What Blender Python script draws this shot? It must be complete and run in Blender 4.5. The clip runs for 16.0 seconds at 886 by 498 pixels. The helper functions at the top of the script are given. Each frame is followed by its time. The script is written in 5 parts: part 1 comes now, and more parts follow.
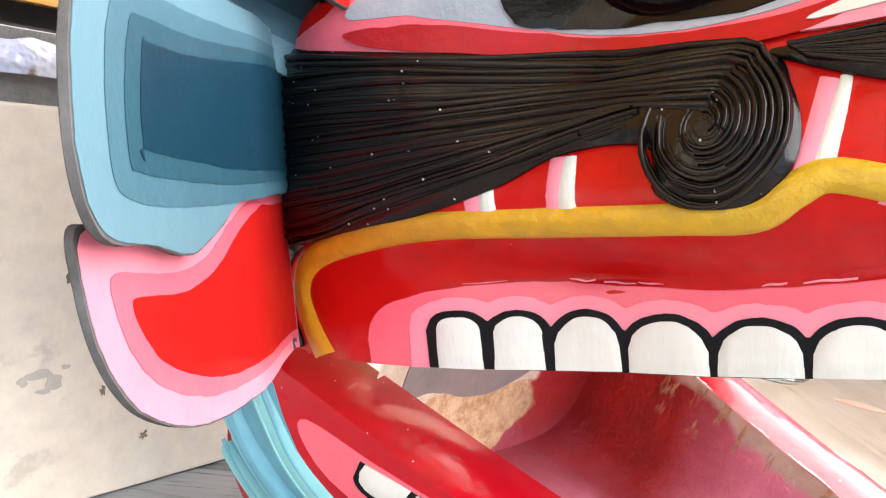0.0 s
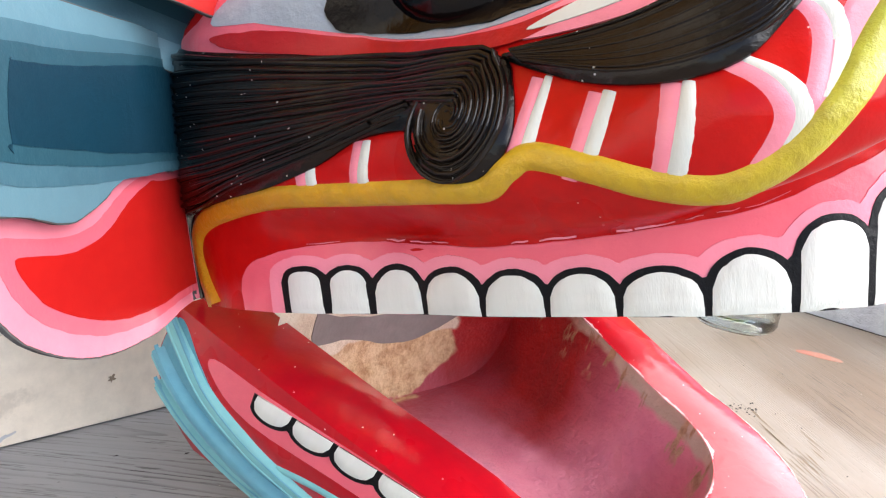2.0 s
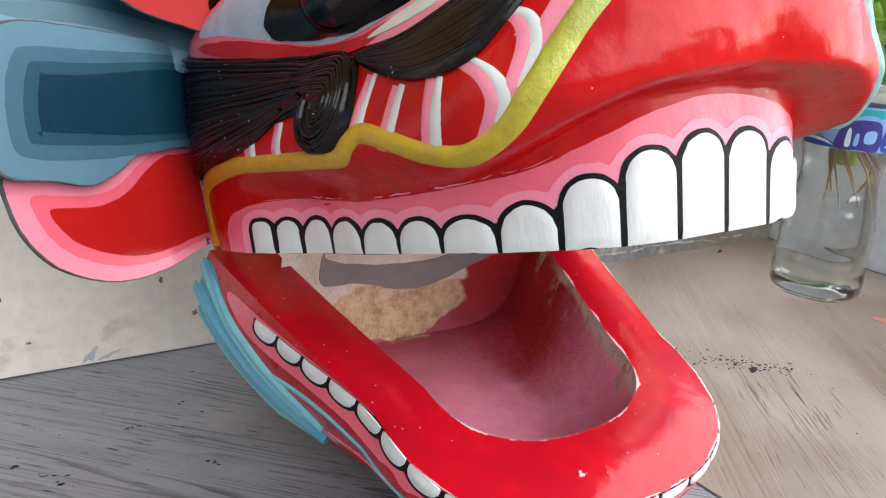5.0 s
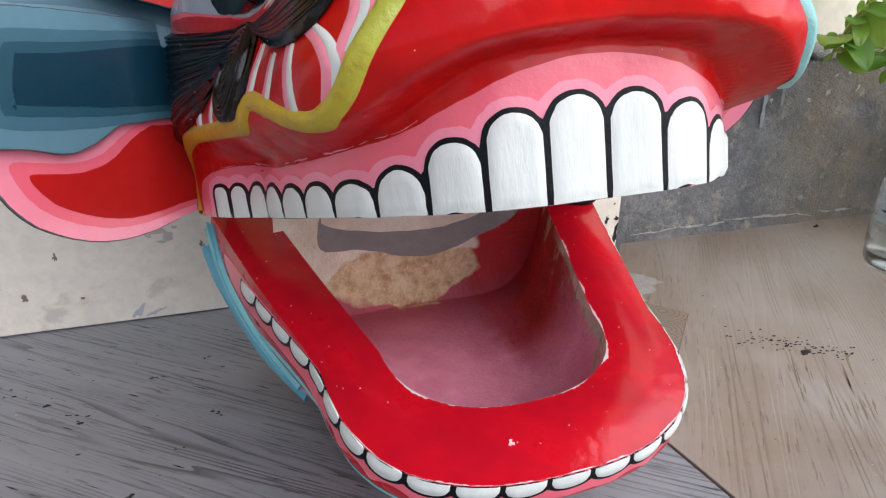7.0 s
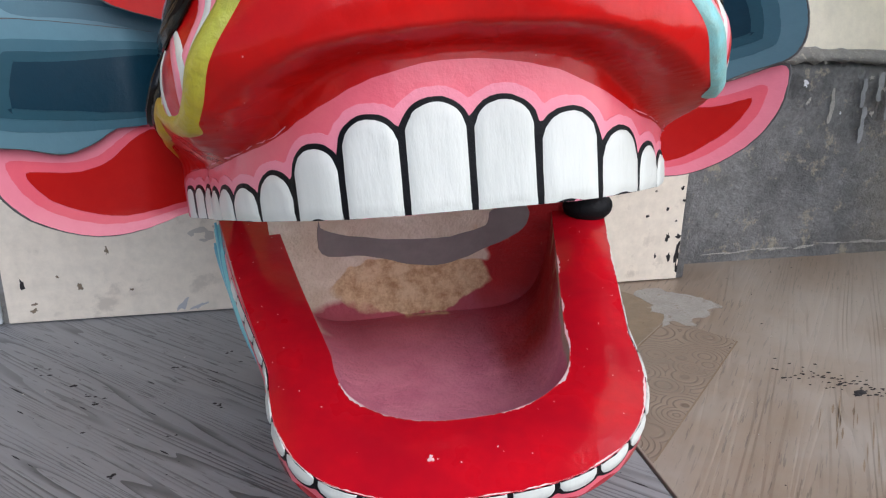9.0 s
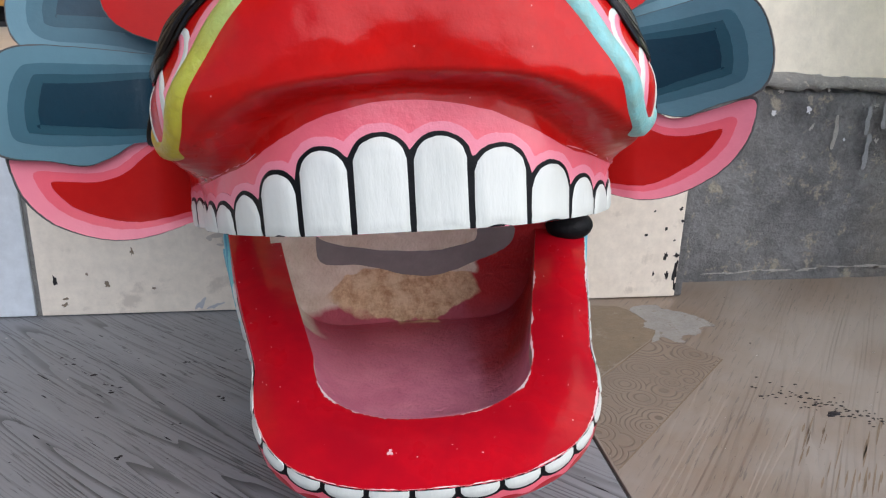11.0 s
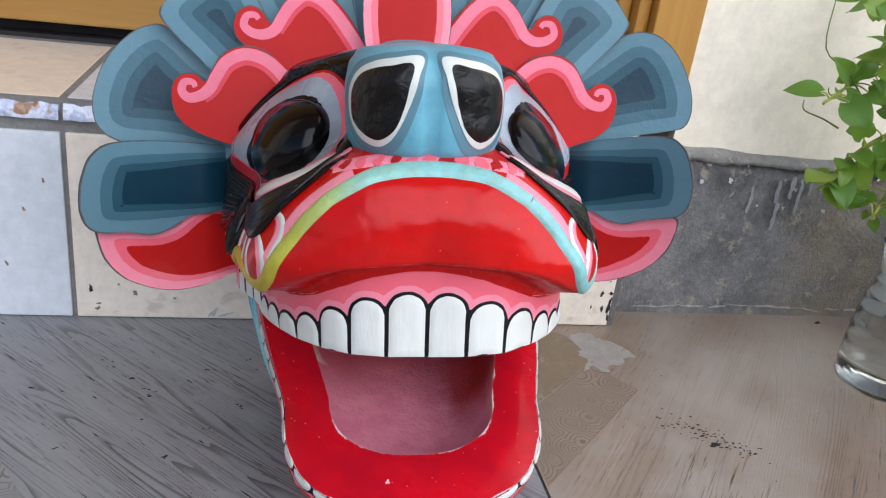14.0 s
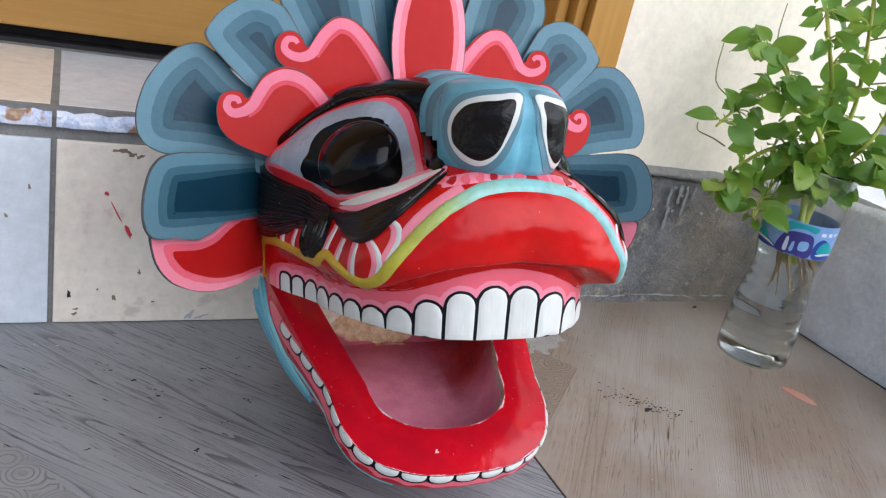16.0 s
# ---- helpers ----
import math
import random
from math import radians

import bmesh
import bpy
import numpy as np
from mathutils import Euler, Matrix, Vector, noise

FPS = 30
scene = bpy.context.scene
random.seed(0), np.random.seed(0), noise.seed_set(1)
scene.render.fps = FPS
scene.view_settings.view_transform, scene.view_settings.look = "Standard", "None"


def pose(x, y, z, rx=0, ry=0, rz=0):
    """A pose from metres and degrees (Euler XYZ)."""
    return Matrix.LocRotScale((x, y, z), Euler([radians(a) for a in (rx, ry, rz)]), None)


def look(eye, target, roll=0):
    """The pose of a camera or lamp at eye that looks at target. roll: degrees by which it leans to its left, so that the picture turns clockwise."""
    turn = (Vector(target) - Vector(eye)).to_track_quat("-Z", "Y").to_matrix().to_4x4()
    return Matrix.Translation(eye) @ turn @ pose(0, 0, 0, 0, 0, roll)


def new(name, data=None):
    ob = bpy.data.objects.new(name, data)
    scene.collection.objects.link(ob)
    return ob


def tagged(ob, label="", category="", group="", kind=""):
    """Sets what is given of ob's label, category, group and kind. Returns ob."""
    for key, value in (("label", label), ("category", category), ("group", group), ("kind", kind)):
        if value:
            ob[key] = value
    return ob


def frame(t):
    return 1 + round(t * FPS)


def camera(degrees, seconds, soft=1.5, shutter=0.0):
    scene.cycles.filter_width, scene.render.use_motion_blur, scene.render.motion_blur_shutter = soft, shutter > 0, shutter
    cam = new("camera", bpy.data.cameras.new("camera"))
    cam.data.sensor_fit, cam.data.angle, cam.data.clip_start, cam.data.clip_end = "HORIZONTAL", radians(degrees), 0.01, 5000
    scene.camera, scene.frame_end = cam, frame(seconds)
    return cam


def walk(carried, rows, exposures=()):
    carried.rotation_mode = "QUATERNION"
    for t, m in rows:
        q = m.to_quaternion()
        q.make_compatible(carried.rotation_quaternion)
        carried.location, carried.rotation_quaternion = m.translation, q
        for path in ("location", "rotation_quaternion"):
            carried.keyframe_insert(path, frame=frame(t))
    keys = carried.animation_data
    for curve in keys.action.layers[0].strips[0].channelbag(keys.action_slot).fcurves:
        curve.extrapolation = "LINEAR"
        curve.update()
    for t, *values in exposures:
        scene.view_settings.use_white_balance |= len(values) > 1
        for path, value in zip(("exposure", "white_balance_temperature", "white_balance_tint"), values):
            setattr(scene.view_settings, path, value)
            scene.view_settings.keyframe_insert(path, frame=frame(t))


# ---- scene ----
cam = camera(59.0, 16.0, soft=1.2)
PATH = [
    (0, (-0.002, -0.355, 0.227), (1.537, 0.872, -0.128), 9.4),
    (0.5, (-0.005, -0.371, 0.231), (1.511, 0.881, -0.134), 9.4),
    (1, (0.001, -0.395, 0.238), (1.474, 0.89, -0.186), 8.9),
    (1.5, (0.006, -0.416, 0.24), (1.474, 0.86, -0.223), 8.4),
    (2, (0.005, -0.435, 0.248), (1.473, 0.84, -0.221), 8.2),
    (2.5, (0.004, -0.449, 0.249), (1.452, 0.837, -0.25), 8.4),
    (3, (0.006, -0.474, 0.261), (1.408, 0.852, -0.265), 7.6),
    (3.5, (0.009, -0.495, 0.262), (1.332, 0.896, -0.299), 7.3),
    (4, (0.013, -0.522, 0.269), (1.266, 0.912, -0.341), 6.4),
    (4.2, (0.017, -0.531, 0.269), (1.252, 0.924, -0.33), 6.2),
    (6.3, (0.086, -0.601, 0.282), (0.993, 1.059, -0.368), 3.3),
    (6.5, (0.097, -0.605, 0.281), (0.975, 1.067, -0.377), 3.1),
    (7, (0.121, -0.616, 0.278), (0.904, 1.093, -0.404), 2.5),
    (7.5, (0.148, -0.626, 0.279), (0.829, 1.119, -0.422), 2.2),
    (8, (0.172, -0.631, 0.276), (0.765, 1.148, -0.419), 2.0),
    (8.5, (0.195, -0.637, 0.279), (0.721, 1.169, -0.402), 1.8),
    (8.7, (0.205, -0.64, 0.279), (0.682, 1.181, -0.398), 1.4),
    (10.8, (0.259, -0.671, 0.29), (0.543, 1.2, -0.357), 1.4),
    (11, (0.251, -0.683, 0.296), (0.552, 1.183, -0.359), 1.8),
    (11.5, (0.238, -0.701, 0.313), (0.553, 1.165, -0.334), 1.9),
    (12, (0.233, -0.717, 0.328), (0.54, 1.141, -0.343), 1.9),
    (12.5, (0.233, -0.736, 0.348), (0.564, 1.122, -0.316), 2.8),
    (13, (0.226, -0.746, 0.371), (0.59, 1.09, -0.333), 4.5),
    (13.5, (0.222, -0.76, 0.4), (0.609, 1.047, -0.363), 6.0),
    (14, (0.196, -0.772, 0.438), (0.628, 1.012, -0.357), 7.7),
    (14.5, (0.184, -0.784, 0.475), (0.693, 0.98, -0.318), 8.2),
    (15, (0.138, -0.8, 0.475), (0.73, 0.942, -0.308), 9.3),
    (15.5, (0.079, -0.803, 0.456), (0.806, 0.893, -0.316), 10.2),
    (16, (0.007, -0.8, 0.446), (0.887, 0.845, -0.273), 12.4),
]
EXPOSURES = [(0.0, 1.95, 6750, 10), (2.0, 1.45, 6450, 10), (4.0, 0.97, 6300, 10), (7.0, 0.4, 6100, 10), (11.0, 0.08, 6000, 10), (16.0, 0.2, 5900, 10)]
walk(cam, [(t, look(eye, target, roll)) for t, eye, target, roll in PATH], exposures=EXPOSURES)

# ---- light ----
world = bpy.data.worlds.new("sky")
scene.world = world
world.use_nodes = True
wn = world.node_tree.nodes
sky = wn.new("ShaderNodeTexSky")
sky.sky_type, sky.sun_disc = "NISHITA", False
sky.sun_elevation, sky.sun_rotation = radians(36), radians(150)
wn["Background"].inputs["Strength"].default_value = 0.15
world.node_tree.links.new(sky.outputs[0], wn["Background"].inputs["Color"])
sun = new("sun", bpy.data.lights.new("sun", "SUN"))
sun.data.energy, sun.data.angle, sun.data.color = 4.8, radians(106), (1.0, 0.965, 0.93)
sun.matrix_basis = look((1.3, -1.9, 1.6), (0, 0, 0))



# ---- materials ----
def node_material(name):
    m = bpy.data.materials.new(name)
    m.use_nodes = True
    return m, m.node_tree.nodes, m.node_tree.links, m.node_tree.nodes["Principled BSDF"]


def coords(nodes, links, scale=(1, 1, 1), turn=0.0):
    tc = nodes.new("ShaderNodeTexCoord")
    mp = nodes.new("ShaderNodeMapping")
    mp.inputs["Scale"].default_value = scale
    mp.inputs["Rotation"].default_value = (0, 0, turn)
    links.new(tc.outputs["Object"], mp.inputs["Vector"])
    return mp.outputs[0]


def noise_fac(nodes, links, vec, scale, detail=4.0, rough=0.55, lo=0.35, hi=0.65):
    n = nodes.new("ShaderNodeTexNoise")
    n.inputs["Scale"].default_value, n.inputs["Detail"].default_value, n.inputs["Roughness"].default_value = scale, detail, rough
    links.new(vec, n.inputs["Vector"])
    r = nodes.new("ShaderNodeMapRange")
    r.inputs["From Min"].default_value, r.inputs["From Max"].default_value = lo, hi
    links.new(n.outputs[0], r.inputs["Value"])
    return r.outputs[0]


def mix(nodes, links, fac, a, b, mode="MIX"):
    m = nodes.new("ShaderNodeMix")
    m.data_type, m.blend_type = "RGBA", mode
    for sock, val in ((m.inputs["Factor"], fac), (m.inputs["A"], a), (m.inputs["B"], b)):
        if hasattr(val, "links"):
            links.new(val, sock)
        else:
            sock.default_value = (*val, 1) if isinstance(val, tuple) else val
    return m.outputs["Result"]


def relief(nodes, links, height, bsdf, strength, distance):
    b = nodes.new("ShaderNodeBump")
    b.inputs["Strength"].default_value, b.inputs["Distance"].default_value = strength, distance
    links.new(height, b.inputs["Height"])
    links.new(b.outputs[0], bsdf.inputs["Normal"])


def paint(name, col, other=None, rough=0.32, streak=(1, 1, 1), coat=0.1, bump=0.25, vary=0.5, grain=140, speck=None, lump=0.12, spec=0.22):
    """Hand-brushed enamel: blotches, brush grain, small specks and a slightly uneven gloss."""
    m, nd, lk, bs = node_material(name)
    v = coords(nd, lk)
    vs = coords(nd, lk, streak)
    other = other or tuple(c * 0.72 for c in col)
    big = noise_fac(nd, lk, v, 22, 3)
    c1 = mix(nd, lk, big, col, tuple(a * (1 - vary) + b * vary for a, b in zip(col, other)))
    fine = noise_fac(nd, lk, vs, grain, 5, 0.65)
    mul = nd.new("ShaderNodeMath")
    mul.operation, mul.inputs[1].default_value = "MULTIPLY", 0.4
    lk.new(fine, mul.inputs[0])
    c2 = mix(nd, lk, mul.outputs[0], c1, other)
    if speck:
        vo = nd.new("ShaderNodeTexVoronoi")
        vo.inputs["Scale"].default_value = speck[0]
        lk.new(v, vo.inputs["Vector"])
        dot, some, both_of = nd.new("ShaderNodeMath"), nd.new("ShaderNodeMath"), nd.new("ShaderNodeMath")
        dot.operation, dot.inputs[1].default_value = "LESS_THAN", speck[1]
        some.operation, some.inputs[1].default_value = "GREATER_THAN", speck[2]
        both_of.operation = "MULTIPLY"
        lk.new(vo.outputs["Distance"], dot.inputs[0])
        lk.new(vo.outputs["Color"], some.inputs[0])
        lk.new(dot.outputs[0], both_of.inputs[0])
        lk.new(some.outputs[0], both_of.inputs[1])
        c2 = mix(nd, lk, both_of.outputs[0], c2, speck[3])
    lk.new(c2, bs.inputs["Base Color"])
    rr = nd.new("ShaderNodeMapRange")
    rr.inputs["To Min"].default_value, rr.inputs["To Max"].default_value = rough * 0.8, rough * 1.3
    lk.new(big, rr.inputs["Value"])
    lk.new(rr.outputs[0], bs.inputs["Roughness"])
    bs.inputs["Coat Weight"].default_value, bs.inputs["Coat Roughness"].default_value = coat, 0.07
    bs.inputs["Specular IOR Level"].default_value = spec
    relief(nd, lk, fine, bs, bump, 0.0006)
    if lump:
        soft = nd.new("ShaderNodeBump")
        soft.inputs["Strength"].default_value, soft.inputs["Distance"].default_value = lump, 0.004
        lk.new(noise_fac(nd, lk, v, 38, 2, 0.5, 0.2, 0.8), soft.inputs["Height"])
        lk.new(bs.inputs["Normal"].links[0].from_socket, bs.inputs["Coat Normal"])
        lk.new(soft.outputs[0], bs.inputs["Normal"].links[0].from_node.inputs["Normal"])
    return m


RED = paint("red_enamel", (0.52, 0.006, 0.004), (0.36, 0.004, 0.005), 0.3, coat=0.31, spec=0.06, bump=0.15, lump=0.4, speck=(340, 0.10, 0.85, (0.75, 0.35, 0.32)))
PETAL_RED = paint("petal_red_enamel", (0.46, 0.013, 0.010), (0.38, 0.008, 0.008), 0.35, coat=0.12, spec=0.05, bump=0.08, lump=0.05)
LIP_RED = paint("lip_red_enamel", (0.55, 0.004, 0.012), (0.36, 0.003, 0.012), 0.3, coat=0.66, spec=0.05, bump=0.12, speck=(330, 0.12, 0.83, (0.8, 0.42, 0.42)), lump=0.12, vary=0.9)
RED_DEEP = paint("deep_red_enamel", (0.42, 0.006, 0.009), (0.30, 0.004, 0.008), 0.34, coat=0.15)
PINK = paint("pink_enamel", (0.78, 0.13, 0.17), (0.70, 0.10, 0.15), 0.35, coat=0.5)
PINK_PALE = paint("pale_pink_enamel", (0.80, 0.25, 0.32), (0.74, 0.20, 0.27), 0.38, coat=0.4)
BORDER = paint("deep_pink_enamel", (0.74, 0.18, 0.25), (0.66, 0.14, 0.21), 0.35)
NOSTRIL = paint("nostril_gloss", (0.004, 0.0035, 0.0035), (0.008, 0.006, 0.005), 0.1, coat=0.0, bump=0.9, spec=0.25, lump=1.0)
ROSE = paint("rose_enamel", (0.66, 0.05, 0.075), (0.58, 0.035, 0.06), 0.35)
WHITE = paint("white_enamel", (0.66, 0.66, 0.61), (0.54, 0.55, 0.50), 0.35, vary=0.5, streak=(1, 1, 0.2), bump=0.35)
BLACK = paint("black_gloss", (0.003, 0.0027, 0.0028), (0.006, 0.004, 0.004), 0.06, coat=0.0, bump=0.12, spec=0.2, lump=0.05)
HAIR_BLACK = paint("brown_black_gloss", (0.005, 0.0033, 0.0027), (0.010, 0.006, 0.004), 0.2, coat=0.0, spec=0.27, bump=0.2, speck=(480, 0.15, 0.82, (0.6, 0.57, 0.55)), lump=0.3)
OUTLINE = paint("black_outline", (0.006, 0.006, 0.007), None, 0.45, coat=0.0, spec=0.12, bump=0.5)
TEAL = paint("pale_teal", (0.17, 0.44, 0.47), (0.26, 0.54, 0.54), 0.4)
TEAL_MID = paint("teal_enamel", (0.10, 0.29, 0.38), (0.17, 0.40, 0.48), 0.35)
BLUE = [paint("blue_band", c, tuple(v * 0.86 for v in c), 0.42, vary=0.6, coat=0.12) for c in (
    (0.108, 0.215, 0.265), (0.054, 0.132, 0.172), (0.023, 0.076, 0.105), (0.006, 0.034, 0.057))]
SLATE = paint("slate_grey_enamel", (0.37, 0.40, 0.445), (0.25, 0.275, 0.31), 0.3, vary=0.8, bump=0.4)
EDGE = paint("raw_board_edge", (0.05, 0.047, 0.044), (0.17, 0.17, 0.175), 0.8, coat=0, vary=0.25, grain=90)
WOOD_RAW = paint("raw_carved_wood", (0.50, 0.28, 0.13), (0.33, 0.17, 0.075), 0.75, coat=0, bump=0.9, vary=0.8, grain=60)
# primer grey; also paints the shade on the mouth's rear wall
PRIMER_AND_SHADE = paint("grey_primer_and_shade", (0.23, 0.20, 0.19), (0.16, 0.14, 0.135), 0.7, coat=0)


# the raised band fades from ochre over olive to pale teal across the head
m, nd, lk, bs = node_material("band_paint")
v = coords(nd, lk)
sp = nd.new("ShaderNodeSeparateXYZ")
lk.new(v, sp.inputs[0])
nn = nd.new("ShaderNodeTexNoise")
nn.inputs["Scale"].default_value, nn.inputs["Detail"].default_value = 40, 5
lk.new(v, nn.inputs["Vector"])
ad = nd.new("ShaderNodeMath")
ad.operation, ad.inputs[1].default_value = "MULTIPLY_ADD", 0.028
lk.new(nn.outputs[0], ad.inputs[0])
lk.new(sp.outputs[0], ad.inputs[2])
mr = nd.new("ShaderNodeMapRange")
mr.inputs["From Min"].default_value, mr.inputs["From Max"].default_value = -0.13, 0.02
lk.new(ad.outputs[0], mr.inputs["Value"])
cr = nd.new("ShaderNodeValToRGB")
el = cr.color_ramp.elements
el[0].position, el[0].color = 0.0, (0.50, 0.22, 0.010, 1)
el[1].position, el[1].color = 1.0, (0.22, 0.50, 0.50, 1)
for p, c in ((0.12, (0.60, 0.32, 0.008, 1)), (0.30, (0.50, 0.36, 0.012, 1)), (0.46, (0.41, 0.41, 0.04, 1)), (0.62, (0.36, 0.50, 0.18, 1)), (0.74, (0.26, 0.52, 0.44, 1))):
    el.new(p).color = c
lk.new(mr.outputs[0], cr.inputs[0])
g = noise_fac(nd, lk, v, 150, 5, 0.65)
dk = nd.new("ShaderNodeMath")
dk.operation, dk.inputs[1].default_value = "MULTIPLY", 0.3
lk.new(g, dk.inputs[0])
lk.new(mix(nd, lk, dk.outputs[0], cr.outputs[0], (0.25, 0.17, 0.03)), bs.inputs["Base Color"])
bs.inputs["Roughness"].default_value = 0.36
relief(nd, lk, g, bs, 0.5, 0.0008)
BAND = m


# ---- mesh helpers ----
def part(name, bm, material, parent=None, label="", smooth=True):
    me = bpy.data.meshes.new(name)
    bm.normal_update()
    bm.to_mesh(me)
    bm.free()
    for mat in material if isinstance(material, (list, tuple)) else [material]:
        me.materials.append(mat)
    if smooth:
        for p in me.polygons:
            p.use_smooth = True
    ob = new(name, me)
    if parent is not None:
        ob.parent = parent
    return tagged(ob, label)


def empty(name, m):
    ob = new(name)
    ob.empty_display_size = 0.05
    ob.matrix_basis = m
    return ob


def box_bm(lo, hi, bevel=0.0):
    bm = bmesh.new()
    bmesh.ops.create_cube(bm, size=1)
    c, s = (Vector(lo) + Vector(hi)) / 2, Vector(hi) - Vector(lo)
    for v in bm.verts:
        v.co = Vector((v.co.x * s.x, v.co.y * s.y, v.co.z * s.z)) + c
    if bevel:
        bmesh.ops.bevel(bm, geom=bm.edges[:], offset=bevel, segments=2, profile=0.6, affect="EDGES")
    return bm


def spline(pts, n=8, closed=True):
    """Catmull-Rom through 2D or 3D points."""
    p = np.array(pts, float)
    k, out = len(p), []
    for i in range(k if closed else k - 1):
        if closed:
            a, b, c, d = p[(i - 1) % k], p[i], p[(i + 1) % k], p[(i + 2) % k]
        else:
            a, b, c, d = p[max(i - 1, 0)], p[i], p[i + 1], p[min(i + 2, k - 1)]
        for j in range(n):
            t = j / n
            out.append(0.5 * (2 * b + (c - a) * t + (2 * a - 5 * b + 4 * c - d) * t * t + (3 * b - a - 3 * c + d) * t ** 3))
    if not closed:
        out.append(p[-1])
    return np.array(out)


# ---- head surface: radius about a vertical axis at y = 115 mm, by angle and height ----
ANG = np.array([0, 20, 40, 60, 80, 100, 130, 150.0])
GUM = np.array([116, 117, 108, 101.5, 101, 109, 171, 198.0])
LEV = np.array([25, 40, 55, 70, 90, 110, 122, 150, 168, 182.0])
RAD = np.array([
    [125, 130, 128, 108, 104, 105, 173, 199],
    [128, 138, 139, 124, 120, 127, 173, 198],
    [136, 146, 144, 123, 119, 126, 174, 196],
    [142, 147, 138, 117, 111, 117, 174, 194],
    [142, 143, 127, 108, 100, 108, 173, 188],
    [129, 124, 91, 79, 92, 109, 168, 176],
    [106, 93, 67, 67, 83, 104, 154, 158],
    [58, 49, 43, 52, 66, 81, 116, 108],
    [45, 40, 40, 45, 53, 62, 88, 80],
    [5, 5, 5, 5, 5, 5, 5, 5.0]])
LIP = np.array([57, 52, 34, 25, 22, 24, 30, 30.0])


def cubic(xs, ys, x):
    """Smooth one-dimensional interpolation; ys may carry further axes."""
    x = np.clip(np.asarray(x, float), xs[0], xs[-1])
    i = np.clip(np.searchsorted(xs, x, "right") - 1, 0, len(xs) - 2)
    m = np.gradient(ys, xs, axis=0)
    h = xs[i + 1] - xs[i]
    t = (x - xs[i]) / h
    sh = (slice(None),) + (None,) * (ys.ndim - 1)
    t, h = t[sh], h[sh]
    return ((2 * t ** 3 - 3 * t ** 2 + 1) * ys[i] + (t ** 3 - 2 * t ** 2 + t) * h * m[i]
            + (-2 * t ** 3 + 3 * t ** 2) * ys[i + 1] + (t ** 3 - t ** 2) * h * m[i + 1])


def skin(th, z, lift=0.0):
    """Points (metres, in the head's frame) of the head's skin at angles th (degrees, minus: its right cheek) and heights z (mm)."""
    th, z = np.atleast_1d(np.asarray(th, float)), np.atleast_1d(np.asarray(z, float))
    a = np.abs(th)
    rows = cubic(LEV, RAD, np.clip(z, 25, 182))
    rm = np.array([cubic(ANG, r, np.array([q]))[0] for r, q in zip(rows, a)])
    rg = cubic(ANG, GUM, a) + 0.05 * z
    soft = 5 + 30 * np.clip((a - 95) / 30, 0, 1)
    w = np.clip((z - cubic(ANG, LIP, a)) / soft + 0.5, 0, 1)
    r = rg + (rm - rg) * w * w * (3 - 2 * w) + lift
    r = r + np.where(th > 5, 6.0 * np.sin(np.clip((th - 5) / 100, 0, 1) * math.pi), 0)
    q = np.radians(th)
    sag = 2.6 * np.clip((a - 60) / 45, 0, 1) * np.clip(1 - z / 60, 0, 1)
    return np.stack([r * np.sin(q), 115 - r * np.cos(q), z - sag], 1) / 1000


NZ = np.array([108, 114, 122, 140, 158, 168, 174, 178.0])
NW = np.array([40, 45, 48, 50, 49, 45, 36, 8.0])
NF = np.array([2, -8, -13, -16, -17, -10, 8, 40.0])


def snout(u, z):
    """The nose block: plan angle u (degrees) and height z (mm)."""
    u, z = np.atleast_1d(np.asarray(u, float)), np.atleast_1d(np.asarray(z, float))
    w, f, q = cubic(NZ, NW, z), cubic(NZ, NF, z), np.radians(np.clip(u, -62, 62))
    back = np.clip((np.abs(u) - 62) / 58, 0, 1)
    s = np.sign(np.sin(q)) * np.abs(np.sin(q)) ** 0.8
    c = np.sign(np.cos(q)) * np.abs(np.cos(q)) ** 0.8
    x = w * s * 1.01 * (1 - 0.9 * back ** 1.6)
    return np.stack([x, 75 - (75 - f) * c + 4 * np.exp(-(x / 4.0) ** 2) + 16 * np.sqrt(back), z], 1) / 1000


def lifted(surf, u, v, mm):
    u, v = np.asarray(u, float), np.asarray(v, float)
    p = surf(u, v)
    n = np.cross(surf(u + 0.7, v) - surf(u - 0.7, v), surf(u, v + 0.8) - surf(u, v - 0.8))
    n /= np.linalg.norm(n, axis=1)[:, None] + 1e-12
    return p + n * (np.asarray(mm, float) * np.ones(len(u))).reshape(-1, 1) / 1000


def inside(poly, pts):
    x, y = pts[:, 0], pts[:, 1]
    hit = np.zeros(len(pts), bool)
    for (x1, y1), (x2, y2) in zip(poly, np.roll(poly, -1, 0)):
        cross = ((y1 > y) != (y2 > y)) & (x < (x2 - x1) * (y - y1) / (y2 - y1 + 1e-12) + x1)
        hit ^= cross
    return hit


def edge_distance(poly, pts):
    d = np.full(len(pts), 1e9)
    for a, b in zip(poly, np.roll(poly, -1, 0)):
        ab = b - a
        t = np.clip(((pts - a) @ ab) / (ab @ ab + 1e-12), 0, 1)
        d = np.minimum(d, np.linalg.norm(pts - (a + t[:, None] * ab), axis=1))
    return d


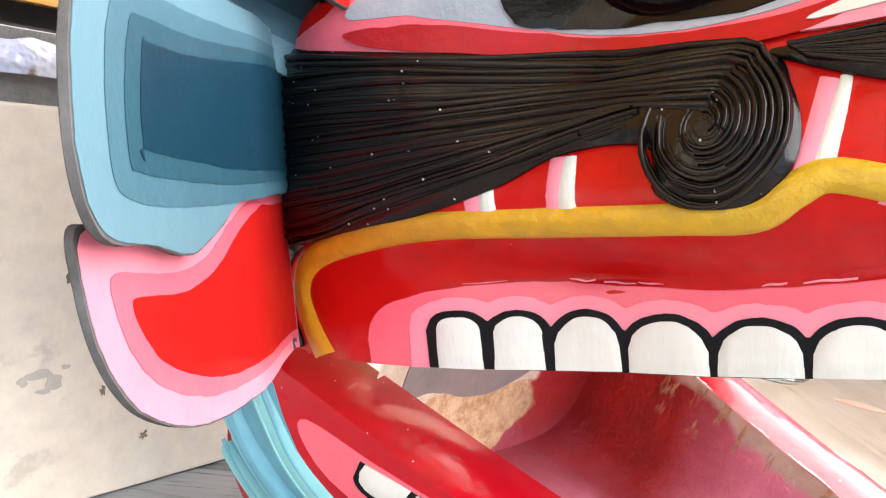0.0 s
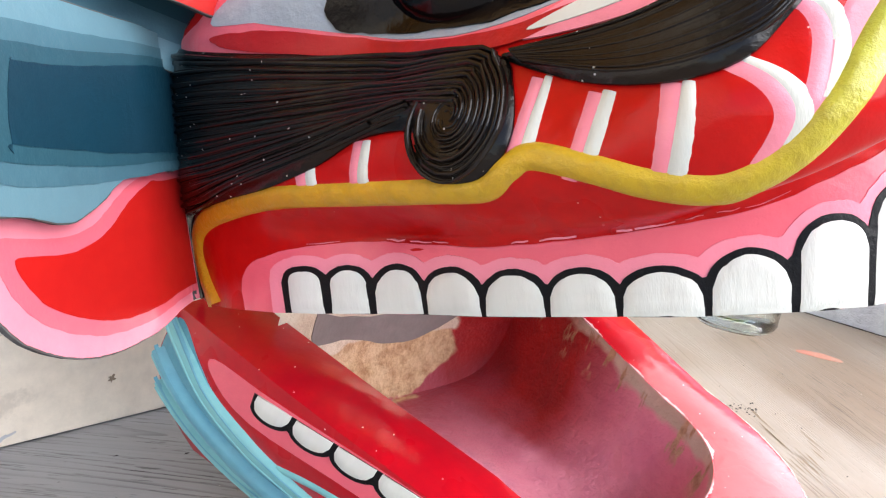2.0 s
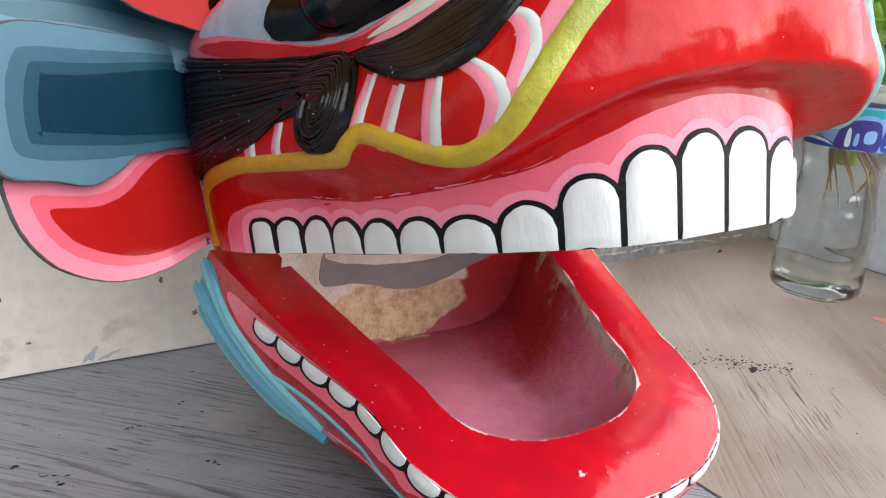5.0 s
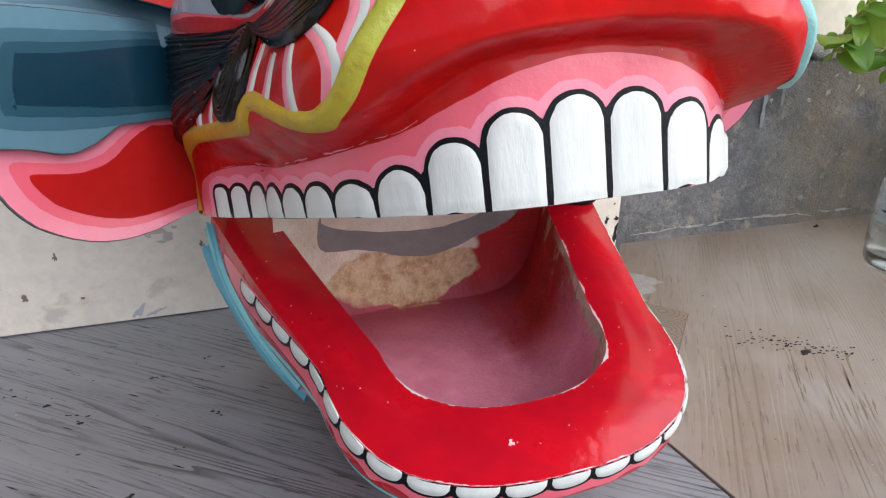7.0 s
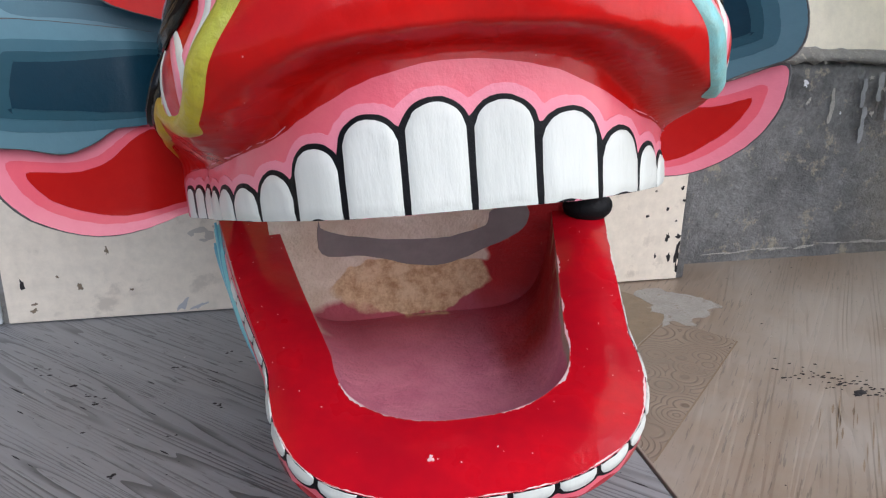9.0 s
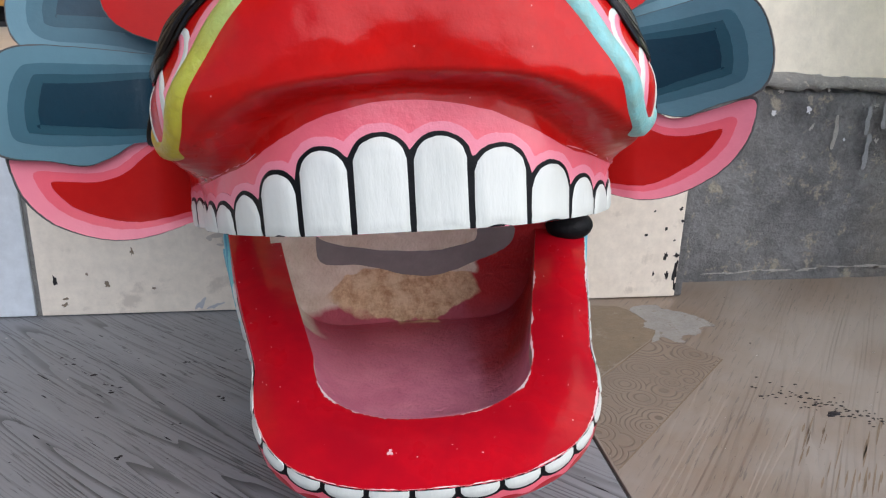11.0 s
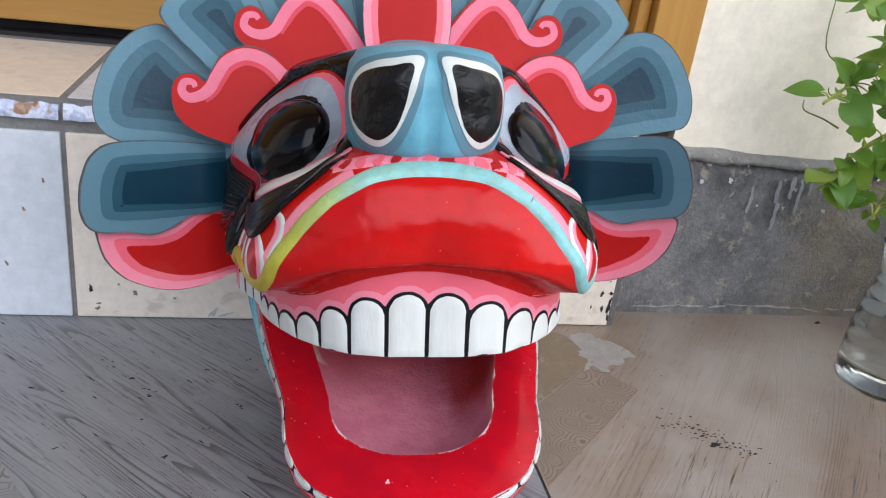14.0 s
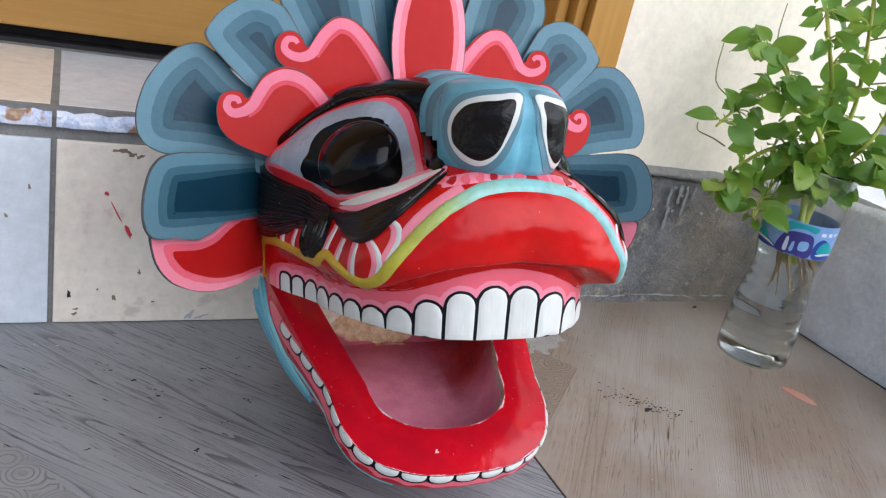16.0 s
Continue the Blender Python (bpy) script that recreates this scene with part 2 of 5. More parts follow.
def patch(surf, outline, lift, dome=0.0, soft=4.0, step=2.5, ku=2.0, n=6, skirt=0.8, smooth=True, wobble=0.0):
    """A painted or carved field on a surface: its outline in the surface's own coordinates, lifted by mm, with a skirt down to
    the surface; dome: further mm of relief that rise from the edge within soft mm."""
    from mathutils.geometry import delaunay_2d_cdt
    line = spline(outline, n) if smooth else np.array(outline, float)
    line = line * np.array([ku, 1.0])
    if wobble:
        for i in range(len(line)):
            q = noise.noise_vector(Vector((line[i, 0] * 0.22, line[i, 1] * 0.22, 3.1)))
            r = noise.noise_vector(Vector((line[i, 0] * 0.8, line[i, 1] * 0.8, 8.1)))
            line[i] += np.array([q.x + 0.6 * r.x, q.y + 0.6 * r.y]) * wobble
    area = np.sum(line[:, 0] * np.roll(line[:, 1], -1) - np.roll(line[:, 0], -1) * line[:, 1])
    if area < 0:
        line = line[::-1]
    lo, hi = line.min(0), line.max(0)
    g = np.stack(np.meshgrid(np.arange(lo[0], hi[0], step), np.arange(lo[1], hi[1], step)), -1).reshape(-1, 2)
    if len(g):
        g = g[inside(line, g)]
    if len(g):
        g = g[edge_distance(line, g) > step * 0.45]
    allp = np.vstack([line, g]) if len(g) else line
    k = len(line)
    co, _, faces, orig, _, _ = delaunay_2d_cdt([Vector(p) for p in allp], [(i, (i + 1) % k) for i in range(k)], [], 1, 1e-5)
    co = np.array([tuple(c) for c in co])
    h = np.full(len(co), float(lift))
    if dome:
        d = np.clip(edge_distance(line, co) / soft, 0, 1)
        h += dome * np.sqrt(1 - (1 - d) ** 2)
    pos = lifted(surf, co[:, 0] / ku, co[:, 1], h)
    low = lifted(surf, line[:, 0] / ku, line[:, 1], lift - skirt)
    top = lifted(surf, line[:, 0] / ku, line[:, 1], lift)
    bm = bmesh.new()
    vs = [bm.verts.new(p) for p in pos]
    for f in faces:
        if len(set(f)) == 3:
            bm.faces.new([vs[i] for i in f])
    a, b = [bm.verts.new(p) for p in top], [bm.verts.new(p) for p in low]
    for i in range(k):
        j = (i + 1) % k
        bm.faces.new((b[i], b[j], a[j], a[i]))
    return bm


def ribbon(bm, surf, path, width, height, base=0.3, ku=2.0, n=6, sides=6, taper=(1.0, 1.0), shift=0.0):
    """Adds a raised band along a path on a surface; width and height in mm."""
    p = spline(path, n, False) * np.array([ku, 1.0])
    t = np.gradient(p, axis=0)
    t /= np.linalg.norm(t, axis=1)[:, None] + 1e-9
    nn = np.stack([-t[:, 1], t[:, 0]], 1)
    k = len(p)
    w = np.interp(np.linspace(0, 1, k), (0, 0.5, 1), (width * taper[0], width, width * taper[1]))
    rows = []
    for j in range(sides + 1):
        s = -1 + 2 * j / sides
        q = p + nn * (w * 0.5 * s + shift)[:, None]
        h = base + height * math.sqrt(max(0.0, 1 - s * s)) if height else np.full(k, base)
        if abs(s) == 1 and height:
            h = base - 0.5
        rows.append([bm.verts.new(c) for c in lifted(surf, q[:, 0] / ku, q[:, 1], h)])
    for r0, r1 in zip(rows, rows[1:]):
        for i in range(k - 1):
            bm.faces.new((r0[i], r0[i + 1], r1[i + 1], r1[i]))
    return bm


def mirror(path, side):
    return [(side * -u, v) for u, v in path]


# ---- the dragon head ----
HEAD = Matrix(((0.99469, 0.09196, -0.0463, 0.28392), (-0.0783, 0.96765, 0.23985, -0.39454), (0.06686, -0.23495, 0.9697, 0.20213), (0, 0, 0, 1)))
head = tagged(empty("dragon_head", HEAD), "carved wooden dragon head painted red and blue with bared teeth", "carved mask")


def sheet_bm(surf, us, vs, flip=False):
    bm = bmesh.new()
    u, v = np.meshgrid(us, vs)
    vt = [bm.verts.new(p) for p in surf(u.ravel(), v.ravel())]
    w = len(us)
    for j in range(len(vs) - 1):
        for i in range(w - 1):
            q = (vt[j * w + i], vt[j * w + i + 1], vt[(j + 1) * w + i + 1], vt[(j + 1) * w + i])
            bm.faces.new(q[::-1] if flip else q)
    return bm


part("face", sheet_bm(skin, np.arange(-143, 143.1, 1.3), np.concatenate([np.arange(0, 75, 1.25), np.arange(75, 182.1, 2.0)])), RED, head, "glossy red muzzle and cheeks")


def inner_skin(u, v):
    p = lifted(skin, u, np.minimum(v, 60), -15)
    k = np.clip((v - 60) / 30, 0, 1)[:, None]
    return p * (1 - k) + np.array([0, 0.115, 0.075]) * k


part("mouth_roof", sheet_bm(inner_skin, np.arange(-130, 130.1, 5), np.arange(0, 91, 6.0), True), PRIMER_AND_SHADE, head, "grey primed hollow inside of the mask")


def rim(u, v):
    return skin(u, np.zeros(len(u))) * (1 - v[:, None]) + inner_skin(u, np.zeros(len(u))) * v[:, None]


part("rim", sheet_bm(rim, np.arange(-130, 130.1, 2.6), np.array([0, 0.5, 1.0]), True), WOOD_RAW, head, "bare wooden lower edge")

# teeth: gaps by angle and the height of each tooth
GAPS = [-115, -109.6, -103.2, -93, -80, -67.7, -55.6, -42.7, -31, -20.6, -10.2, 1, 12, 23.5, 36, 47.5, 60, 72.5, 85, 96, 104.5, 111, 117.5]
TOPS = [16, 16, 16, 15, 14, 14, 14, 18, 26, 34, 38, 37.3, 32, 24.5, 18, 14, 14, 14, 15, 16, 16, 16]


def arch(u, a, b, top, grow):
    c, h = (a + b) / 2, (b - a) / 2 + grow / 2.0
    s = np.abs(u - c) / h
    r = min(h * 2.0, 0.62 * top)
    return np.where(s < 1, top + grow - r + r * np.sqrt(np.clip(1 - s * s, 0, 1)), -1.0)


def teeth_field(grow):
    u = np.arange(GAPS[0] - grow / 2 + 0.01, GAPS[-1] + grow / 2, 0.6)
    v = np.max([arch(u, a, b, t, grow) for a, b, t in zip(GAPS, GAPS[1:], TOPS)], 0)
    return [(u[0], 0.1)] + [(a, max(b, 0.6)) for a, b in zip(u, v)] + [(u[-1], 0.1)] + [(a, 0.1) for a in u[::-12][1:-1]]


GUMLINE = [(-121.5, 0.1), (-121.2, 12), (-118.5, 19), (-113, 22.8), (-105, 24.2), (-94, 22.5), (-76, 22), (-60, 23.5), (-48, 26), (-36, 29.5), (-24, 38.5), (-14, 46.3), (0, 50.5)]
gum = spline(GUMLINE + [(-a, b) for a, b in GUMLINE[-2::-1]], 5, False)
gum = [tuple(p) for p in gum] + [(a, 0.1) for a in np.arange(117, -118, -6.0)]
part("gum", patch(skin, gum, 0.35, smooth=False, step=2.2, wobble=0.35), PINK, head, "pink painted gum")
part("gum_edge", patch(skin, teeth_field(4.4), 0.65, smooth=False, step=3, wobble=0.45), PINK_PALE, head, "pale pink scalloped line round the teeth")
part("tooth_outline", patch(skin, teeth_field(0.9), 0.95, smooth=False, step=3, dome=0.4, soft=1.2, wobble=0.3), OUTLINE, head, "black painted outline of the teeth")
for a, b, top in zip(GAPS, GAPS[1:], TOPS):
    m = 0.55
    a, b = a + m, b - m
    u = np.linspace(a + 0.05, b - 0.05, 15)
    v = arch(u, a, b, top - 0.95, 0.0)
    part("tooth", patch(skin, [(a, 0.2), (a, v[0] * 0.5)] + list(zip(u, v)) + [(b, v[-1] * 0.5), (b, 0.2)], 1.3, dome=0.9, soft=2.2, smooth=False, step=2.4, wobble=0.25), WHITE, head)

# chipped pale line along the crease above the gum; also paints its thin highlight
crng = random.Random(11)
bm = bmesh.new()
for side in (1, -1):
    u = -112.0
    while u < -34:
        l = crng.uniform(2, 7)
        at_u = np.linspace(u, u + l, 4)
        z = np.interp(at_u, [p[0] for p in GUMLINE], [p[1] for p in GUMLINE]) + 0.9
        if crng.random() < 0.62:
            ribbon(bm, skin, mirror(list(zip(at_u, z + np.array([crng.uniform(-0.25, 0.25) for _ in z]))), -side), crng.uniform(0.25, 0.7), 0.1, 0.6, n=3, sides=2, taper=(0.3, 0.3))
        u += l + crng.uniform(0.2, 2.0)
tagged(part("crease_chips", bm, PINK_PALE, head), "chipped pale line and painted thin highlight in the crease above the gum", kind="stuff")

# band round the muzzle
BAND_REAR = [(-128, 0.5), (-130.5, 11), (-131.5, 21), (-129, 30), (-123, 36), (-112, 40.5), (-98, 40.5), (-82, 40), (-73, 40), (-69, 45), (-65.5, 48), (-58, 43.5), (-52, 39), (-46, 36.5), (-43.5, 37.3)]
BAND_CHEEK = [(-46, 36.5), (-42, 38.5), (-38, 45), (-34.5, 56), (-31.5, 66), (-28, 77), (-22, 92)]
BAND_TOP = [(-22, 92), (-14, 103.5), (-7, 107.5), (0, 108.5), (7, 107.5), (14, 104), (22, 92.5)]
for side in (1, -1):
    part("band", ribbon(bmesh.new(), skin, mirror(BAND_REAR[:-1] + BAND_CHEEK[1:], -side), 7.6, 1.7, 0.5, n=8), BAND, head, "ochre and olive raised line round the cheek and muzzle")
part("band", ribbon(bmesh.new(), skin, BAND_TOP, 7.8, 1.4, 0.55, n=8), BAND, head, "pale teal line over the muzzle")

# striped fringe, hair, eyes on both sides
hrng = random.Random(5)
STRIPES = [[(-104, 52), (-102, 43)], [(-94, 56.5), (-92.5, 43)], [(-63.5, 69), (-66, 52)], [(-55.5, 63), (-58.5, 46)], [(-47.5, 63), (-48.8, 42)],
           [(-42.5, 67), (-39.5, 61), (-38.2, 52), (-40, 44)], [(-37, 81), (-34.5, 78), (-33.8, 70), (-35.5, 61)]]
HAIR = [(-142, 108), (-126, 97), (-110, 88), (-89, 81.5), (-72, 77), (-68.8, 68), (-68.2, 55), (-71, 45), (-77, 41.5), (-83, 46), (-84.5, 57), (-95, 57), (-103, 49.5), (-113, 43), (-124, 38.5), (-131, 34), (-135.3, 24), (-135, 12), (-133, 1.5), (-142, 1.5), (-142, 24), (-142, 62)]
LASH = [(-22, 113), (-31, 101), (-40, 91), (-52, 81.5), (-66, 77.5), (-71, 76), (-62, 68), (-55, 64), (-48, 63), (-42, 67), (-37, 78), (-29, 97)]
SLIVER = [(-67, 82.5), (-55, 90.5), (-41, 101), (-25, 113.5), (-30, 107), (-39, 96.5), (-52, 86)]
SLIVER_EDGE = [(-70, 81), (-56, 93), (-42, 104), (-23, 116), (-29, 104), (-38, 92), (-52, 82)]
EYE = [(-121, 104), (-117, 118), (-115, 136), (-108, 149), (-90, 156.5), (-76, 156), (-64, 145), (-52, 126), (-35, 109), (-48, 97), (-72, 86.5), (-92, 87.5), (-107, 95), (-115, 101)]
EYE_RIM = [(-132, 98), (-124, 106), (-119, 121), (-116, 139), (-108, 152), (-90, 159), (-73, 159.5), (-62, 151), (-49, 130), (-32, 112), (-27, 107), (-50, 89), (-84, 79), (-114, 82)]
LID = [(-121, 99), (-114, 98), (-106, 93), (-92, 86.5), (-72, 84.5), (-58, 88), (-70, 79.5), (-92, 81), (-108, 87), (-118, 93)]
IRIS = [(-106, 97), (-104, 115), (-105, 131), (-98, 140.5), (-83, 145), (-71, 140), (-57, 122), (-41, 105), (-49, 96), (-74, 88), (-98, 91)]
BROW = [(-124, 112), (-119, 126), (-117, 141), (-109, 154), (-90, 161), (-73, 161.5), (-60, 153), (-47, 132), (-31, 114), (-24, 115), (-26, 130), (-33, 150), (-42, 166), (-68, 175), (-100, 175), (-115, 166), (-121, 152), (-124, 134), (-128, 116)]
for side in (1, -1):
    k = -side
    for path in STRIPES:
        long = path[:-1] + [(path[-1][0] * 1.012, path[-1][1] - 5)]
        w = hrng.uniform(3.6, 4.6)
        part("stripe", ribbon(bmesh.new(), skin, mirror(long, k), w, 0.03, 0.5, n=8, sides=4, taper=(hrng.uniform(0.5, 0.8), hrng.uniform(1.0, 1.3))), WHITE, head)
        part("stripe", ribbon(bmesh.new(), skin, [(k * -u - side * 1.6, v) for u, v in long], 4.6, 0.02, 0.36, n=8, sides=4), PINK_PALE, head, "pale pink stripe beside a white one")
    part("cheek_line", ribbon(bmesh.new(), skin, mirror([(-37.5, 52), (-35, 62), (-31.5, 77), (-26.5, 91), (-18, 106)], k), 6.5, 0.05, 0.3), PINK_PALE, head, "pale pink line beside the band")
    part("eye_rim", patch(skin, mirror(EYE_RIM, k), 0.5, wobble=0.5), PINK, head, "pink line round the eye")
    part("lower_lid", patch(skin, mirror(LID, k), 1.3, wobble=0.5), RED_DEEP, head, "red lower eyelid")
    part("eye_field", patch(skin, mirror(EYE, k), 0.8, wobble=0.4), SLATE, head, "slate grey eye field")
    part("iris", patch(skin, mirror(IRIS, k), 1.4, step=2.2, wobble=1.1), BLACK, head, "black paint round the eyeball")
    bm = bmesh.new()
    e1, en = Vector((50, -72, 12)).normalized(), Vector((-0.72, -0.47, 0.51)).normalized()
    axes = Matrix((e1, en.cross(e1).normalized(), en)).transposed().to_4x4()
    flip = Matrix.Diagonal((side, 1, 1, 1))
    bmesh.ops.create_uvsphere(bm, u_segments=40, v_segments=28, radius=0.001, matrix=flip @ Matrix.Translation((-0.0815 - 0.003 * (side < 0), 0.1025, 0.1155)) @ axes @ Matrix.Diagonal((37, 30, 19 if side > 0 else 12, 1)))
    if side < 0:
        bmesh.ops.reverse_faces(bm, faces=bm.faces[:])
    part("eyeball", bm, BLACK, head, "glossy black bulging eyeball")
    part("eye_white_edge", patch(skin, mirror(SLIVER_EDGE, k), 1.2), PINK_PALE, head)
    part("eye_white", patch(skin, mirror(SLIVER, k), 1.6, dome=0.6), WHITE, head, "white sliver under the eye")
    high = 3.4 if side > 0 else 2.0
    bm = patch(skin, mirror(BROW, k), 1.0, dome=high, soft=7, step=1.8)
    low_edge = spline([(-121, 124), (-117, 142), (-108, 156), (-90, 162.5), (-73, 163), (-59, 154.5), (-45, 134), (-30, 118)], 12, False)
    for j in range(64):
        c = low_edge[int((j + hrng.random() * 0.8) / 64 * (len(low_edge) - 1))]
        lean = -2.2 + 2.6 * j / 64
        d = np.array([lean * 0.5 + hrng.uniform(-0.4, 0.4), hrng.uniform(3.2, 5.0)]) if j < 46 else np.array([2.2, hrng.uniform(0.5, 2.5)])
        ribbon(bm, skin, mirror([tuple(c), tuple(c + d * 0.5), tuple(c + d)], k), 1.1, 1.3, high * 0.75, n=2, sides=4, taper=(0.7, 0.5))
    part("brow", bm, BLACK, head, "black carved eyebrow with short hairs")
    bm = patch(skin, mirror(HAIR, k), 1.0, dome=2.8, soft=6, step=2.2)
    up = spline([(-141, 104), (-126, 95), (-110, 86.5), (-88, 80), (-75, 76)], 4, False)
    dn = spline([(-141, 30), (-126, 37), (-113, 45), (-101, 53), (-87, 60)], 4, False)
    cu, cv = -77.6, 60.0
    for j in range(64):
        f = min(0.985, max(0.015, (j + hrng.uniform(-0.2, 1.2)) / 64))
        line = up * (1 - f) + dn * f
        flow = [3.4 * noise.noise(Vector((f * 4.5, s * 2.6, side * 3.7))) + 0.9 * noise.noise(Vector((f * 15, s * 5, side * 9.1))) for s in np.linspace(0, 1, len(line))]
        line = line + np.stack([np.zeros(len(line)), flow], 1)
        line = [tuple(q) for q in line]
        if f < 0.62:
            r0 = 18.5 * (1 - f / 0.62) + 2.0
            turn = hrng.uniform(2.4, 4.6) if r0 > 6 else 2.0
            line = line[:-4 if f < 0.3 else -2]
            q0 = 2.0 - 0.9 * (1 - f)
            for q in np.linspace(q0, q0 - turn, 9):
                r = r0 * (1 - 0.30 * (q0 - q) / 4.6)
                line.append((cu + 0.46 * r * math.cos(q), cv + r * math.sin(q)))
        elif hrng.random() < 0.5:
            line = line[:hrng.randint(len(line) - 6, len(line))]
        ribbon(bm, skin, mirror(line, k), hrng.uniform(2.0, 3.6) if j % 4 == 0 else hrng.uniform(0.7, 2.2), hrng.uniform(1.5, 2.3) if j % 4 == 0 else hrng.uniform(0.5, 1.5), 3.1, n=2, sides=4, taper=(hrng.uniform(0.7, 1.3), 0.45))
    for j in range(15):
        r = 2.0 + 14.5 * j / 14
        q0, turn = hrng.uniform(0, 6.28), hrng.uniform(2.8, 5.0)
        arc = [(cu + 0.46 * (r - 0.5 * q) * math.cos(q0 - q), cv - 0.8 + (r - 0.5 * q) * math.sin(q0 - q)) for q in np.linspace(0, min(turn, r), 10)]
        ribbon(bm, skin, mirror(arc, k), hrng.uniform(1.0, 2.2), hrng.uniform(0.8, 1.6), 3.0, n=3, sides=4, taper=(0.4, 0.4))
    part("hair_lock", bm, HAIR_BLACK, head, "black carved lock of hair ending in a curl")
    lash = part("lower_lash", patch(skin, mirror(LASH, k), 1.4, dome=2.6 if side > 0 else 1.0, soft=5, step=2.0), HAIR_BLACK, head, "black carved tuft under the eye")
    a = spline([(-69, 76.5), (-52, 80.5), (-40, 90), (-31, 100), (-23, 112.5)], 5, False)
    b = spline([(-67, 73), (-52, 65.5), (-42, 70), (-34, 87), (-23.5, 112)], 5, False)
    for j in range(17):
        f = (j + hrng.uniform(0.1, 0.9)) / 17
        part("strand", ribbon(bmesh.new(), skin, mirror(a * (1 - f) + b * f, k), hrng.uniform(0.8, 1.8), hrng.uniform(0.5, 1.1), 3.3 if side > 0 else 1.7, n=2, sides=4, taper=(0.6, 0.5)), HAIR_BLACK, lash)
part("fleck_ground", ribbon(bmesh.new(), skin, [(-24, 107), (-14, 111.5), (0, 113.5), (14, 111.5), (24, 107)], 6.5, 0.1, 0.35, n=8), PINK_PALE, head, "pale pink ground behind the muzzle line")
for j, u in enumerate(np.linspace(-25, 25, 13)):
    c, w = 112.8 - 0.0085 * u * u + hrng.uniform(-0.8, 0.8), hrng.uniform(1.2, 2.4)
    part("fleck", patch(skin, [(u - w, c - 1.2), (u - 0.3 * w, c + 1.8), (u + w, c + 2.2), (u + 0.8 * w, c - 1.6), (u, c - 2.4)], 0.75, step=2, wobble=1.2), (PINK, RED_DEEP, PINK)[j % 3], head)

# nose
part("nose", sheet_bm(snout, np.arange(-120, 120.1, 3), np.concatenate([np.arange(108, 170, 2.0), np.arange(170, 178.1, 0.8)])), TEAL_MID, head, "blue-green nose block with two large nostrils")
for k in (1, -1):
    ring = [(-4, 165.8), (-18, 165), (-33, 163.3), (-45, 159.5), (-52, 152), (-54, 142), (-51, 131.5), (-43, 123), (-31, 119), (-21, 122), (-13.5, 131), (-7.5, 145), (-5, 156)]
    hole = [(-8, 161.8), (-20, 161), (-33, 159.5), (-43, 156), (-49, 149), (-50.5, 141), (-48, 132), (-38, 125), (-27, 123), (-17, 128.5), (-12, 139), (-9.5, 150)]
    glow = [(-2.6, 169), (-18, 168.6), (-34, 167), (-49, 163), (-57, 154), (-59.5, 142), (-56, 129), (-46, 118), (-31, 113.5), (-18, 117), (-10, 127), (-4.5, 143), (-2.8, 156)]
    part("nostril_glow", patch(snout, mirror(glow, k), 0.35, ku=0.9, step=2.5), BLUE[0], head, "pale blue band round the nostril")
    part("nostril_rim", patch(snout, mirror(ring, k), 0.8, ku=0.9, step=2.5, dome=0.5, soft=2), WHITE, head, "white nostril rim")
    part("nostril", patch(snout, mirror(hole, k), 1.3, ku=0.9, step=2.5, dome=0.8, soft=6), NOSTRIL, head, "glossy black nostril")
for j in range(6):
    bm = bmesh.new()
    y0, rx, rz = 40 + 20 * j, 40.0 - 1.6 * j, 29.0
    prof = []
    for q in np.linspace(-0.25, math.pi + 0.25, 19):
        row = []
        for a in np.linspace(-1, 1, 9):
            g = 0.82 + 0.30 * math.sqrt(1 - a * a * 0.98)
            cx, sx = math.cos(q), math.sin(q)
            row.append(bm.verts.new((rx * g * math.copysign(abs(cx) ** 0.75, cx) / 1000, (y0 + a * 13) / 1000, (144 + 2.0 * j + rz * g * math.copysign(abs(sx) ** 0.75, sx)) / 1000)))
        prof.append(row)
    for r0, r1 in zip(prof, prof[1:]):
        for i in range(8):
            bm.faces.new((r0[i], r0[i + 1], r1[i + 1], r1[i]))
    part("bridge_ridge", bm, BLUE[0] if j % 2 else TEAL_MID, head)


# crest of cut boards
def board_surface(y0, bend=0.0):
    def f(u, v):
        u, v = np.asarray(u, float), np.asarray(v, float)
        d = np.clip((np.abs(u) - 140) / 90, 0, 1.3) ** 1.6
        root = 14 * np.clip((158 - np.abs(u)) / 24, 0, 1) ** 1.5 if bend > 50 else 0
        return np.stack([u, y0 - bend * d + root + 0 * v, v], 1) / 1000
    return f


def inset(outline, d, base=1.0):
    """The outline moved inwards by d mm (by base times d where it meets the cheek), without the loops that a plain offset would make."""
    p = spline(outline, 10)
    t = np.roll(p, -1, 0) - np.roll(p, 1, 0)
    t /= np.linalg.norm(t, axis=1)[:, None] + 1e-9
    n = np.stack([-t[:, 1], t[:, 0]], 1)
    if np.sum(p[:, 0] * np.roll(p[:, 1], -1) - np.roll(p[:, 0], -1) * p[:, 1]) < 0:
        n = -n
    if base < 1:
        d = d * (base + (1 - base) * np.clip((np.abs(p[:, 0]) - 135) / 55, 0, 1))
        q = p + n * d[:, None]
    else:
        q = p + n * d
    keep = inside(p, q) & (edge_distance(p, q) > d * 0.86)
    q = q[keep]
    for _ in range(14):
        q = (np.roll(q, 1, 0) + 2 * q + np.roll(q, -1, 0)) / 4
    gap = [q[0]]
    for a in q[1:]:
        if np.linalg.norm(a - gap[-1]) > 1.2:
            gap.append(a)
    return [tuple(a) for a in gap]


def cheek_edge(z):
    return 126 + 0.2 * min(max(102 - z, 0), 48) - 0.10 * max(45 - z, 0)


